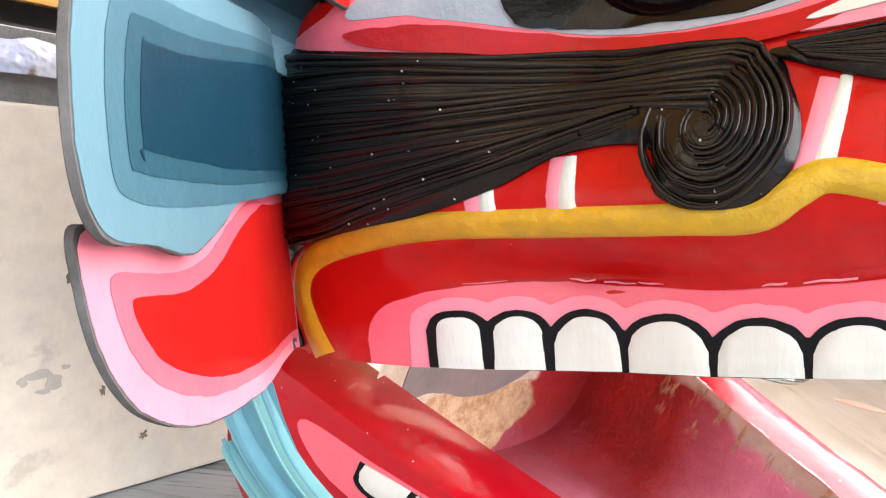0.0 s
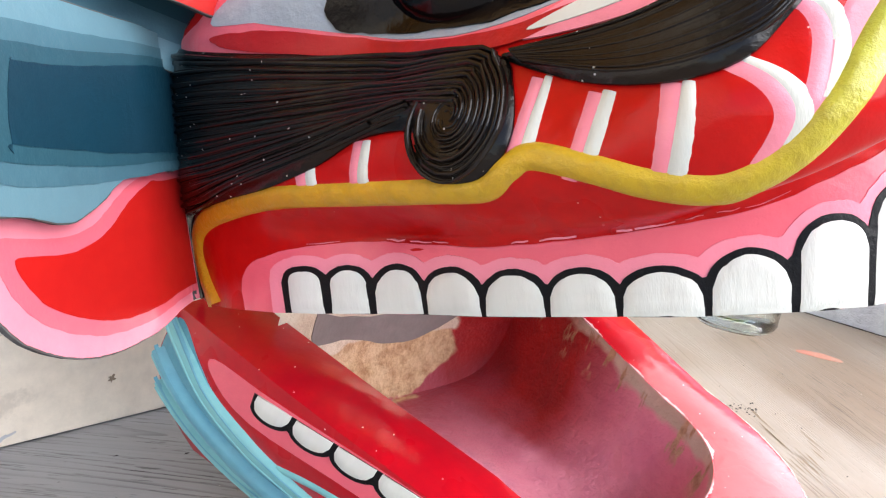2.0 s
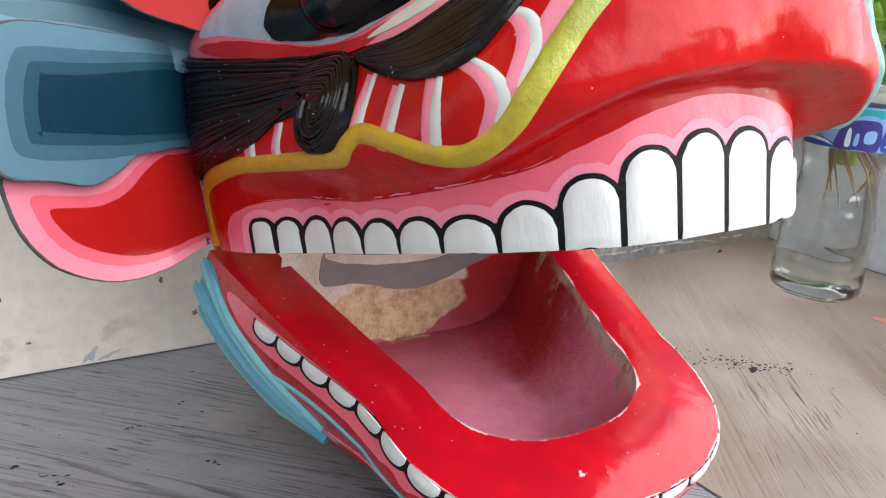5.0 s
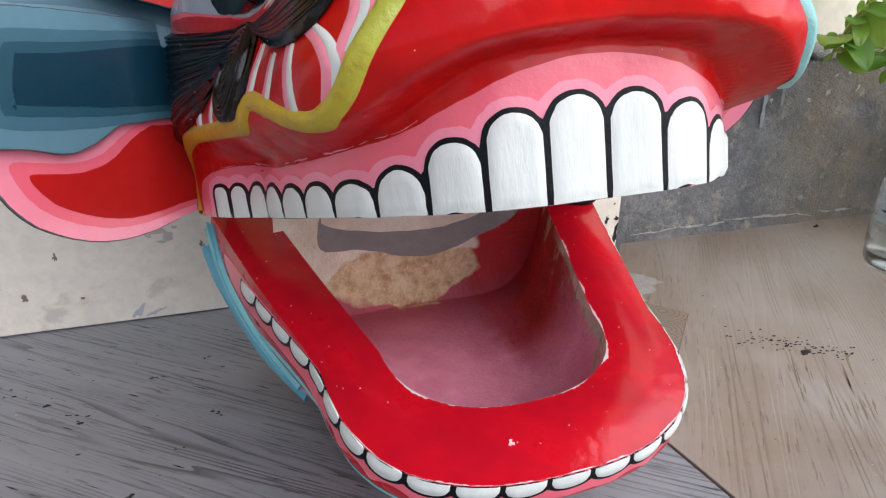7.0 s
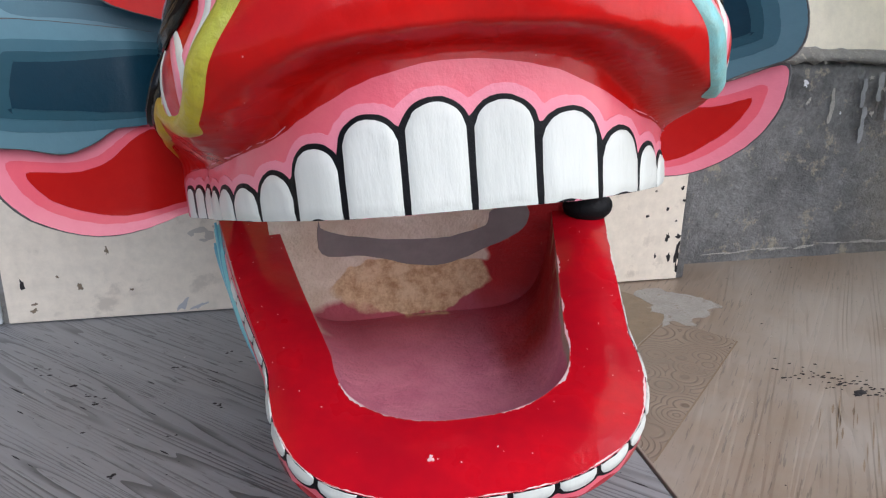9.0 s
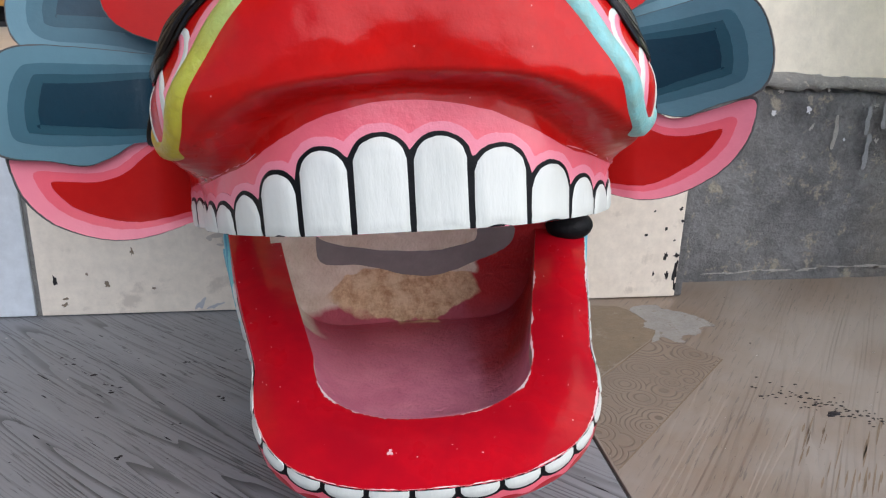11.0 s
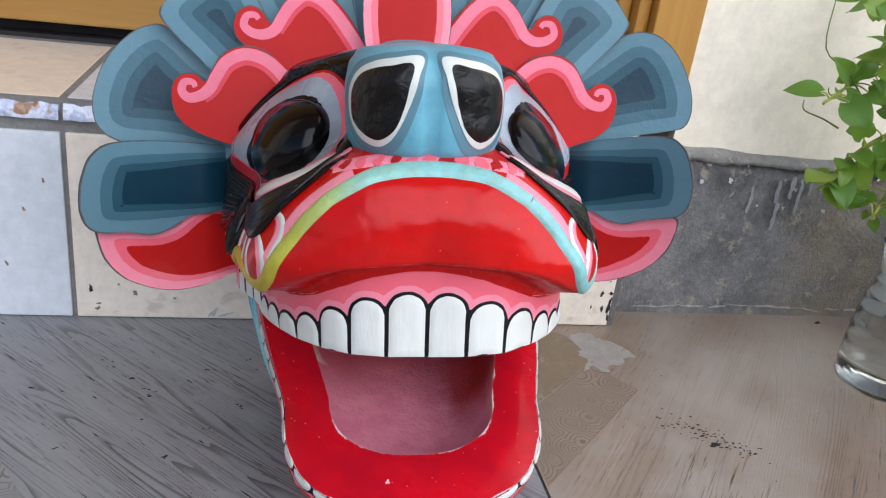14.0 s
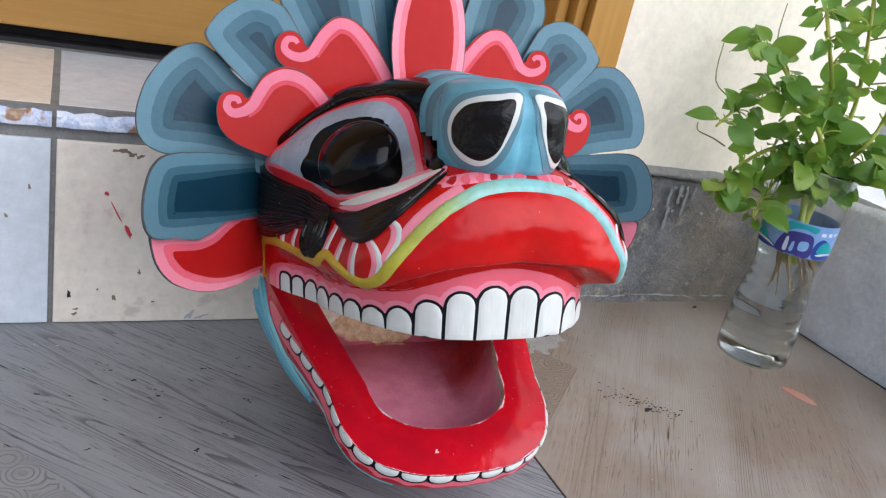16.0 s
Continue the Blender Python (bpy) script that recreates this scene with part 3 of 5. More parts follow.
def clip_side(poly, gap):
    """Cuts a polygon along the rear edge of the cheek and keeps what lies further out."""
    out = []
    k = 1 if np.mean([p[0] for p in poly]) > 0 else -1
    for (a, b) in zip(poly, poly[1:] + poly[:1]):
        da, db = k * a[0] - cheek_edge(a[1]) - gap, k * b[0] - cheek_edge(b[1]) - gap
        if da >= 0:
            out.append(a)
        if (da >= 0) != (db >= 0):
            t = da / (da - db)
            out.append((a[0] + t * (b[0] - a[0]), a[1] + t * (b[1] - a[1])))
    return out


def board(outline, y0, bend, bands, label, name="petal", thick=1.8, cut=0, core=None):
    s, fine = board_surface(y0, bend), 3 if cut else 6
    whole = [tuple(p) for p in spline(outline, 10)]
    if cut:
        whole = clip_side(whole, 0)
    thing = part(name, patch(s, whole, 0.0, ku=1.0, step=fine, skirt=thick, wobble=0.25, smooth=False), EDGE, head, label)
    back = patch(board_surface(y0 + 0.2, bend), whole, -thick, ku=1.0, step=8, skirt=0.1, smooth=False)
    bmesh.ops.reverse_faces(back, faces=back.faces[:])
    part("board_back", back, EDGE, thing)
    for i, (d, mat) in enumerate(bands):
        line = inset(core if core and i else outline, d + 0.4, 0.5 if cut else 1.0)
        if cut:
            line = clip_side(line, 0.3)
        part("paint_band", patch(s, line, (0.25 + 0.25 * i) if cut else (0.15 + 0.12 * i), ku=1.0, step=fine, skirt=0.12, wobble=0.35, smooth=False), mat, thing)
    return thing


BLUES = list(zip((0, 10, 16.5, 22), BLUE))
PALE_BLUES = list(zip((0, 11, 20, 28), BLUE))
for side in (1, -1):
    lift = 3.5 if side == 1 else 9.5

    def mm(path, dz=0.0):
        return [(u if side == 1 else -u - 6, v + dz) for u, v in path]

    low = lift - 3.5
    lab = "blue board petal in four shades of the crest"
    side_blue = [(-85, 101), (-134, 104), (-178, 108), (-212, 108), (-225, 100), (-231, 84), (-233, 66), (-231, 51), (-224, 42.5), (-208, 40.5), (-195, 37), (-187, 38),
                 (-177, 43), (-169, 49), (-158, 54), (-151, 55.5), (-143, 52), (-135, 53), (-85, 56)]
    core = side_blue[:9] + [(-208, 39), (-185, 39), (-160, 43), (-135, 48), (-85, 52)]
    if side == -1:
        side_blue, core = ([(u + 2, v + 10 * min(max(-u - 150, 0) / 70, 1)) for u, v in q] for q in (side_blue, core))
    board(mm(side_blue, low), 215, 62, BLUES, lab, cut=1, core=mm(core, low))
    pink = [(-85, 58), (-143, 56), (-151, 58), (-158, 57), (-169, 52), (-177, 46), (-187, 40), (-208, 42), (-226.5, 46), (-226.5, 32), (-222, 17), (-213, 4), (-200, -5), (-184, -10.5), (-167, -10.5), (-150, -6), (-136, -1.5), (-85, 10)]
    if side == -1:
        pink = [(u, v + 6 * min(max(-u - 165, 0) / 50, 1)) for u, v in pink]
    board(mm(pink, low), 220, 55, [(0, PINK_PALE), (7.5, PINK), (13, PETAL_RED)], "pink and red curled board petal beside the mouth", cut=1)
    upper = [(-80, 70), (-172, 98), (-215, 101), (-234, 112), (-238.5, 130), (-235, 148), (-227, 166), (-209, 186), (-189, 193), (-172, 182), (-150, 161), (-70, 110)]
    if side == -1:
        upper = [(-80, 70), (-172, 104), (-228, 116), (-242, 121), (-246, 138), (-241, 160), (-229, 182), (-212, 195), (-192, 195), (-174, 183), (-148, 163), (-70, 110)]
    board(mm(upper, lift), 222, 14, PALE_BLUES, lab)
    board(mm([(-183, 193), (-182, 208), (-169, 223), (-150, 233), (-130, 230), (-113, 213), (-70, 120), (-90, 90), (-140, 150)], lift), 204, 2, PALE_BLUES, lab)
    board(mm([(-40, 100), (-108, 200), (-128, 243), (-116, 272), (-90, 284), (-63, 272), (-48, 243), (-20, 110)], 4), 211, 0, PALE_BLUES, lab)
    for (out, path, y) in (
        ([(-75, 135), (-88, 154), (-104, 173), (-122, 178), (-138, 172), (-147, 159), (-152, 150), (-158, 155.5), (-167, 156), (-175, 150), (-177, 138), (-174, 125), (-163, 114), (-143, 106), (-120, 100), (-85, 100)],
         [(-80, 139), (-101, 164), (-120, 171.5), (-135, 166), (-143, 155), (-148, 146), (-155, 140), (-164, 138), (-169, 143), (-167, 149.5), (-161, 149.5), (-159, 146)], 194),
        ([(-15, 150), (-26, 172), (-44, 203), (-62, 220), (-79, 223), (-92, 213), (-99, 202), (-104, 195), (-109, 204), (-118, 208), (-127, 204), (-131, 194), (-128, 183), (-117, 175), (-100, 167), (-75, 150), (-40, 140)],
         [(-24, 160), (-46, 194), (-63, 213), (-77, 217), (-88, 209), (-95, 199), (-100, 191), (-108, 187), (-117, 188), (-123, 193), (-121, 200), (-115, 201), (-112, 198)], 199)):
        dz = 3.5 + (lift - 3.5) * 0.45
        out, path = mm(out, dz), mm(path, dz)
        curl = board(out, y, 0, [(0, PETAL_RED)], "red board petal with a pink border ending in a curl", "curled_petal")
        s = board_surface(y)
        part("border", ribbon(bmesh.new(), s, path, 8.5, 0, 0.95, ku=1.0, sides=4, taper=(1.1, 0.45)), BORDER, curl)
        part("border", ribbon(bmesh.new(), s, path[:7], 5, 0, 0.75, ku=1.0, sides=4, shift=5.8 * side, taper=(1.0, 0.4)), ROSE, curl)
board([(-30, 120), (-52, 225), (-55, 265), (-38, 296), (0, 308), (38, 296), (55, 265), (52, 225), (30, 120)], 215, 0, PALE_BLUES, "blue board petal behind the red centre petal")
board([(-24, 150), (-31, 180), (-34, 208), (-31, 240), (-22, 261), (0, 272), (22, 261), (31, 240), (34, 208), (31, 180), (24, 150)], 188, 0, [(0, PINK_PALE), (6, PINK), (11, PETAL_RED)], "red board petal with pink borders in the middle")

# board behind the head that carries the crest
bm = patch(board_surface(218), [(-104, 30), (-112, 95), (-100, 160), (-50, 200), (50, 200), (100, 160), (112, 95), (104, 30), (0, 10)], 0, ku=1.0, step=10, skirt=6)
part("back_board", bm, PRIMER_AND_SHADE, head, "grey primed back plate")


# ---- the lower jaw ----
JAWM = Matrix.Translation((0.300, -0.372, 0.066)) @ Matrix(((0.9965, 0.049, -0.0703, 0), (-0.0676, 0.9629, -0.2653, 0), (0.0546, 0.264, 0.9616, 0), (0, 0, 0, 1)))
jaw = tagged(empty("lower_jaw", JAWM), "open red lower jaw of the carved head, hollow inside", "carved mask")


def half_outline(front, width, depth, rear, power, y):
    a = np.clip((front + depth - y) / depth, 0, 1)
    w = width * (1 - a ** power) ** (1 / power)
    return np.where(y > front + depth, width + (rear - width) * (y - front - depth) / (243 - front - depth), w)


def around(front, width, depth, rear, power):
    """Plan curve of the jaw from one rear end over the front to the other, as a function of -1..1."""
    q = np.linspace(0, 1, 200)
    y = front + (243 - front) * q ** 2.2
    x = half_outline(front, width, depth, rear, power, y)
    left = x * (1 - 0.05 * np.exp(-((y - 75) / 65) ** 2))
    pts = np.concatenate([np.stack([-left, y], 1)[::-1], np.stack([x, y], 1)[1:]])
    s = np.concatenate([[0], np.cumsum(np.linalg.norm(np.diff(pts, axis=0), axis=1))])
    s = s / s[-1] * 2 - 1
    return lambda t: np.stack([np.interp(t, s, pts[:, 0]), np.interp(t, s, pts[:, 1])], 1)


OUTER = around(0, 98, 92, 130, 2.5)
INNER = around(45, 64, 52, 95, 2.3)


def lip_surf(u, v):
    """Flat lip: u around (-100..100), v from the outer edge (0) to the inner (1)."""
    u, v = np.asarray(u, float) / 100, np.asarray(v, float)[:, None]
    p = OUTER(u) * (1 - v) + INNER(u) * v
    z = 2.5 * np.sin(np.clip(v[:, 0], 0, 1) * math.pi)
    return np.stack([p[:, 0], p[:, 1], z], 1) / 1000


def wall_surf(u, v):
    """Outer wall: u around (-100..100), v mm downwards from the lip."""
    u, v = np.asarray(u, float) / 100, np.asarray(v, float)
    p = OUTER(u)
    low = 64 + 0.05 * p[:, 1]
    f = np.clip(v / low, 0, 1.2)
    c = np.array([0.0, 120.0])
    scale = (1 + 0.035 * np.sin(f * math.pi * 0.9) - 0.26 * np.clip(f - 0.25, 0, 2) ** 1.6)[:, None]
    front = np.clip((175 - p[:, 1]) / 120, 0, 1)
    scale = scale - (0.24 * front * np.clip(f - 0.26, 0, 1))[:, None]
    q = c + (p - c) * scale
    back = 0.26 * v
    return np.stack([q[:, 0], q[:, 1] + back * 0.55, -v * (0.96 + 0.0012 * p[:, 1])], 1) / 1000


def wall_out(u, v):
    return wall_surf(u, -np.asarray(v, float))


part("lip", sheet_bm(lip_surf, np.arange(-100, 100.1, 1.0), np.linspace(0, 1, 9)), LIP_RED, jaw, "glossy red flat lip")
part("jaw_wall", sheet_bm(wall_out, np.arange(-100, 100.1, 1.0), np.arange(-72, 0.1, 4.0)), LIP_RED, jaw, "red outer wall of the jaw")


def bowl(u, v):
    """Hollow of the mouth: v 0 at the lip to 1 at the middle of its floor."""
    u, v = np.asarray(u, float) / 100, np.asarray(v, float)
    p = INNER(u)
    r = np.sqrt(np.clip(1 - v ** 2.6, 0, 1))
    c = np.stack([np.full(len(u), 2.0), np.clip(p[:, 1], 115, 243)], 1)
    q = c + (p - c) * r[:, None]
    floor = -(43 + 0.17 * q[:, 1])
    return np.stack([q[:, 0], q[:, 1], floor * (1 - (1 - v) ** 1.9)], 1) / 1000


m, nd, lk, bs = node_material("mouth_hollow")
v = coords(nd, lk)
geo = nd.new("ShaderNodeSeparateXYZ")
nz = nd.new("ShaderNodeTexNoise")
nz.inputs["Scale"].default_value, nz.inputs["Detail"].default_value = 30, 6
lk.new(v, nz.inputs["Vector"])
wob = nd.new("ShaderNodeVectorMath")
wob.operation = "MULTIPLY_ADD"
wob.inputs[1].default_value = (0.026, 0.022, 0.026)
lk.new(nz.outputs["Color"], wob.inputs[0])
lk.new(v, wob.inputs[2])
lk.new(wob.outputs[0], geo.inputs[0])


def zone(sock, lo, hi):
    r = nd.new("ShaderNodeMapRange")
    r.inputs["From Min"].default_value, r.inputs["From Max"].default_value = lo, hi
    lk.new(sock, r.inputs["Value"])
    return r.outputs[0]


tan = mix(nd, lk, noise_fac(nd, lk, v, 150, 6, 0.75, 0.40, 0.62), (0.62, 0.43, 0.25), (0.36, 0.20, 0.095))
tan = mix(nd, lk, noise_fac(nd, lk, v, 38, 5, 0.7, 0.52, 0.66), tan, (0.64, 0.47, 0.29))
cream = mix(nd, lk, noise_fac(nd, lk, v, 50, 5), (0.70, 0.60, 0.49), (0.56, 0.45, 0.34))
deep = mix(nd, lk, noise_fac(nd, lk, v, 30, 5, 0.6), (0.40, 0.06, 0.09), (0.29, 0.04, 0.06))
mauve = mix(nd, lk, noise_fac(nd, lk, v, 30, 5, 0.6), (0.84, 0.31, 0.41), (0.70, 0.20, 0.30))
red = mix(nd, lk, noise_fac(nd, lk, v, 30, 4), (0.46, 0.010, 0.010), (0.31, 0.008, 0.011))


def both(a, b):
    k = nd.new("ShaderNodeMath")
    k.operation = "MULTIPLY"
    lk.new(a, k.inputs[0])
    lk.new(b, k.inputs[1])
    return k.outputs[0]


X, Y, Zs = geo.outputs[0], geo.outputs[1], geo.outputs[2]
# mauve turns to deep red towards the rear
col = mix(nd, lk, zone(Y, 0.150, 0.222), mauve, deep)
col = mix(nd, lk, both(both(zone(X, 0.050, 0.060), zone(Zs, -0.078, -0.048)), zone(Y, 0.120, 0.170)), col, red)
col = mix(nd, lk, both(both(zone(Y, 0.203, 0.207), zone(Zs, -0.056, -0.050)), zone(X, -0.022, -0.030)), col, cream)
col = mix(nd, lk, both(both(zone(Y, 0.203, 0.207), zone(Zs, -0.0335, -0.031)), zone(X, 0.066, 0.062)), col, cream)
off = nd.new("ShaderNodeVectorMath")
off.operation, off.inputs[1].default_value = "SUBTRACT", (0.008, 0.0, -0.043)
lk.new(wob.outputs[0], off.inputs[0])
oval = nd.new("ShaderNodeVectorMath")
oval.operation, oval.inputs[1].default_value = "MULTIPLY", (1 / 0.058, 0.0, 1 / 0.022)
lk.new(off.outputs[0], oval.inputs[0])
far = nd.new("ShaderNodeVectorMath")
far.operation = "LENGTH"
lk.new(oval.outputs[0], far.inputs[0])
col = mix(nd, lk, both(zone(Y, 0.228, 0.231), zone(far.outputs["Value"], 1.02, 0.97)), col, tan)
col = mix(nd, lk, both(zone(Zs, -0.020, -0.015), zone(X, -0.03, -0.045)), col, cream)
col = mix(nd, lk, both(both(zone(Zs, -0.004, 0.001), zone(X, 0.012, 0.004)), zone(Y, 0.19, 0.17)), col, cream)
col = mix(nd, lk, both(both(zone(Zs, 0.004, 0.008), zone(Y, 0.20, 0.17)), zone(X, 0.02, 0.04)), col, cream)
col = mix(nd, lk, both(both(zone(noise_fac(nd, lk, coords(nd, lk, (1, 1, 0.25)), 70, 4, 0.6, 0.0, 1.0), 0.56, 0.60), zone(Zs, -0.016, -0.004)), zone(X, 0.052, 0.060)), col, tan)
lk.new(col, bs.inputs["Base Color"])
bs.inputs["Roughness"].default_value = 0.5
relief(nd, lk, noise_fac(nd, lk, v, 120, 5, 0.7), bs, 0.7, 0.0014)
HOLLOW = m
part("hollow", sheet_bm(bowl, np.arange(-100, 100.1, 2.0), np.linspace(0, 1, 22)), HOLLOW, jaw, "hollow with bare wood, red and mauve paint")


def back_wall(u, v):
    """Rear wall of the hollow, curved in plan and in section: u -100..100 across, v mm upwards."""
    u, v = np.asarray(u, float) / 100, np.asarray(v, float)
    low = np.clip(-35 - v, 0, 80)
    return np.stack([98 * u + 2, 234 - 20 * u * u - 0.011 * low ** 1.85, v], 1) / 1000


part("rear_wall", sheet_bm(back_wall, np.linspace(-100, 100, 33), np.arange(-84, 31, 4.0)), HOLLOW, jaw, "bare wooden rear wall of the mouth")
# shade below the upper teeth, painted as a grey patch
part("rear_wall_shade", patch(back_wall, [(-68, 4), (-68, -24), (-38, -33), (-8, -44.5), (18, -46.5), (45, -35), (72, -16), (72, 4), (50, -3), (46, -15), (22, -24), (-5, -24.5), (-36, -18.5), (-65, -6)], 0.5, ku=1.0, step=5, n=5, wobble=0.8), PRIMER_AND_SHADE, jaw, "grey patch painting the shade under the upper teeth on the rear wall")
# wooden knob of the hinge
bm = bmesh.new()
bmesh.ops.create_uvsphere(bm, u_segments=18, v_segments=10, radius=0.013, matrix=Matrix.Translation((0.112, 0.212, 0.006)) @ Matrix.Diagonal((1.3, 1.0, 0.8, 1)))
part("hinge_knob", bm, OUTLINE, jaw, "dark round hinge knob")

# lower teeth hang below the lip's outer edge
LG = [-81 + 7.043 * i for i in range(24)]


def below(u):
    """How far the row of teeth lies under the lip's edge."""
    return 8.5 * float(np.clip((abs(u) - 48) / 32, 0, 1)) ** 1.2


def low_field(grow):
    u = np.arange(LG[0] - grow * 0.25, LG[-1] + grow * 0.25, 0.4)
    v = np.zeros(len(u))
    for a, b in zip(LG, LG[1:]):
        c, h = (a + b) / 2, (b - a) / 2 + grow * 0.16
        s = np.abs(u - c) / h
        v = np.maximum(v, np.where(s < 1, (9.0 + grow) * (0.45 + 0.55 * np.sqrt(np.clip(1 - s * s, 0, 1))), 0))
    return [(a, -max(b, 0.5) - below(a)) for a, b in zip(u, v)] + [(a, -0.2 - below(a)) for a in u[::-6]]


part("lower_gum", patch(wall_out, [(-90, -9), (-89, -16), (-80, -23), (-60, -18), (-30, -15.5), (0, -15.5), (30, -15.5), (60, -18), (80, -23), (89, -16), (90, -9)] + [(a, -0.2 - below(a) * 0.8) for a in range(80, -81, -10)], 0.3, ku=3.2, step=4, n=4), PINK, jaw, "pink line under the lower teeth")
part("lower_outline", patch(wall_out, low_field(1.2), 0.7, ku=3.2, smooth=False, step=4), OUTLINE, jaw, "black outline of the lower teeth")
for a, b in zip(LG, LG[1:]):
    a, b = a + 0.45, b - 0.45
    u = np.linspace(a, b, 13)
    s = np.abs(u - (a + b) / 2) / ((b - a) / 2)
    v = 8.4 * (0.42 + 0.58 * np.sqrt(np.clip(1 - s * s, 0, 1)))
    part("lower_tooth", patch(wall_out, [(p, -q - below(p)) for p, q in zip(u, v)] + [(b, -0.2 - below(b)), (a, -0.2 - below(a))], 1.1, ku=3.2, dome=0.8, soft=2, smooth=False, step=3), WHITE, jaw)
for k in (1, -1):
    part("beard_ground", patch(wall_out, [(k * u, v) for u, v in ((-99, -4), (-92, -15), (-86, -25), (-78, -32), (-68, -38), (-63, -45), (-64, -60), (-72, -66), (-84, -66), (-92, -60), (-97, -48), (-99.5, -30))], 0.25, ku=2.9, step=4), TEAL_MID, jaw, "teal ground of the beard")
    for j, (path, wide, high) in enumerate((
            ([(-100, -7), (-94, -17), (-88, -27), (-81, -34), (-73, -39), (-66, -43), (-62, -48)], 12, 2.6),
            ([(-100, -22), (-95, -33), (-89, -43), (-82, -50), (-74, -54), (-67, -56), (-63, -59)], 14, 4.0),
            ([(-100, -38), (-96, -49), (-91, -58), (-84, -63), (-76, -65), (-69, -65)], 13, 3.0))):
        path = [(k * u, v) for u, v in path]
        lock = part("beard_lock", ribbon(bmesh.new(), wall_out, path, wide, high, 0.3 + 0.4 * (j % 2), ku=2.9, n=8, sides=8, taper=(0.45, 0.35)), TEAL_MID if j == 1 else TEAL, jaw, "carved teal lock along the jaw")
        for d, mat in ((-2.6, TEAL_MID), (1.8, TEAL), (4.0, TEAL_MID)):
            part("beard_groove", ribbon(bmesh.new(), wall_out, [(p, q - d) for p, q in path[:-1]], 1.6, 1.0, high + 0.1 - 0.12 * d * d, ku=2.9, n=8, sides=4, taper=(1.0, 0.3)), mat, lock, "thin carved line in a teal lock")
    part("teal_line", ribbon(bmesh.new(), wall_out, [(k * u, v) for u, v in ((-74, -35), (-67, -30), (-59, -27.5), (-50, -29), (-42, -29), (-30, -27), (-18, -26))], 4.5, 0.5, 0.4, ku=2.9, n=6, sides=4, taper=(0.9, 0.4)), TEAL, jaw, "thin pale teal line under the gum")
    part("cheek_leaf", patch(wall_out, [(k * -63, -50), (k * -54, -45), (k * -42, -47), (k * -30, -55), (k * -40, -62), (k * -55, -62)], 0.8, ku=3.2, step=4), PINK_PALE, jaw, "pink leaf painted on the jaw")
    part("cheek_leaf", patch(wall_out, [(k * -59, -52), (k * -52, -48), (k * -43, -50), (k * -35, -55.5), (k * -43, -58), (k * -54, -59)], 1.3, ku=3.2, step=4), RED, jaw, "red heart of the painted leaf")


def worn_edge(surf, u0, u1, v0, side, reach, seed):
    """A thin chipped line of bare pale ground along an edge, uneven in width."""
    bm = bmesh.new()
    rows = []
    for u in np.arange(u0, u1, 0.28):
        q = noise.noise(Vector((u * 0.22, seed, 0.3))) + 0.4 * noise.noise(Vector((u * 1.3, seed, 4.3)))
        w = reach * max(0.02, 0.15 + 1.2 * q)
        p = lifted(surf, [u, u], [v0, v0 + side * w], [0.25, 0.35])
        rows.append([bm.verts.new(c) for c in p])
    for a, b in zip(rows, rows[1:]):
        bm.faces.new((a[0], b[0], b[1], a[1]))
    return bm


CHIP = paint("pale_chipped_ground", (0.72, 0.62, 0.58), (0.75, 0.36, 0.38), 0.6, coat=0, vary=0.9, grain=200)
part("worn_edge", worn_edge(lip_surf, 5, 88, 0.0, 1, 0.035, 1.7), CHIP, jaw, "chipped pale outer edge of the lip")
part("worn_edge", worn_edge(lip_surf, -38, 5, 0.0, 1, 0.02, 5.1), CHIP, jaw, "chipped pale outer edge of the lip")
part("worn_edge", worn_edge(lip_surf, -30, 75, 0.995, -1, 0.045, 9.4), CHIP, jaw, "chipped pale inner edge of the lip")
part("paint_drop", patch(lip_surf, [(-8.0, 0.44), (-7.8, 0.42), (-7.4, 0.43), (-7.0, 0.425), (-6.9, 0.45), (-7.3, 0.46), (-7.1, 0.49), (-7.6, 0.495), (-7.7, 0.46)], 0.5, ku=1.0, n=3, step=0.4, skirt=0.5), CHIP, jaw, "dried drop of pale yellow paint")
# keel on which the jaw rests
bm = bmesh.new()
inv = JAWM.inverted()
bmesh.ops.create_cone(bm, segments=28, radius1=0.040, radius2=0.046, depth=0.016, cap_ends=True, matrix=Matrix.Translation((0.312, -0.255, 0.008)))
bm.transform(inv)
part("keel", bm, RED_DEEP, jaw, "flat underside")


# ---- setting: materials ----
def turned(nd, lk, angle, scale):
    """Object coordinates turned about z, then stretched."""
    a, b = nd.new("ShaderNodeMapping"), nd.new("ShaderNodeMapping")
    tc = nd.new("ShaderNodeTexCoord")
    a.inputs["Rotation"].default_value = (0, 0, -angle)
    b.inputs["Scale"].default_value = scale
    lk.new(tc.outputs["Object"], a.inputs["Vector"])
    lk.new(a.outputs[0], b.inputs["Vector"])
    return b.outputs[0]


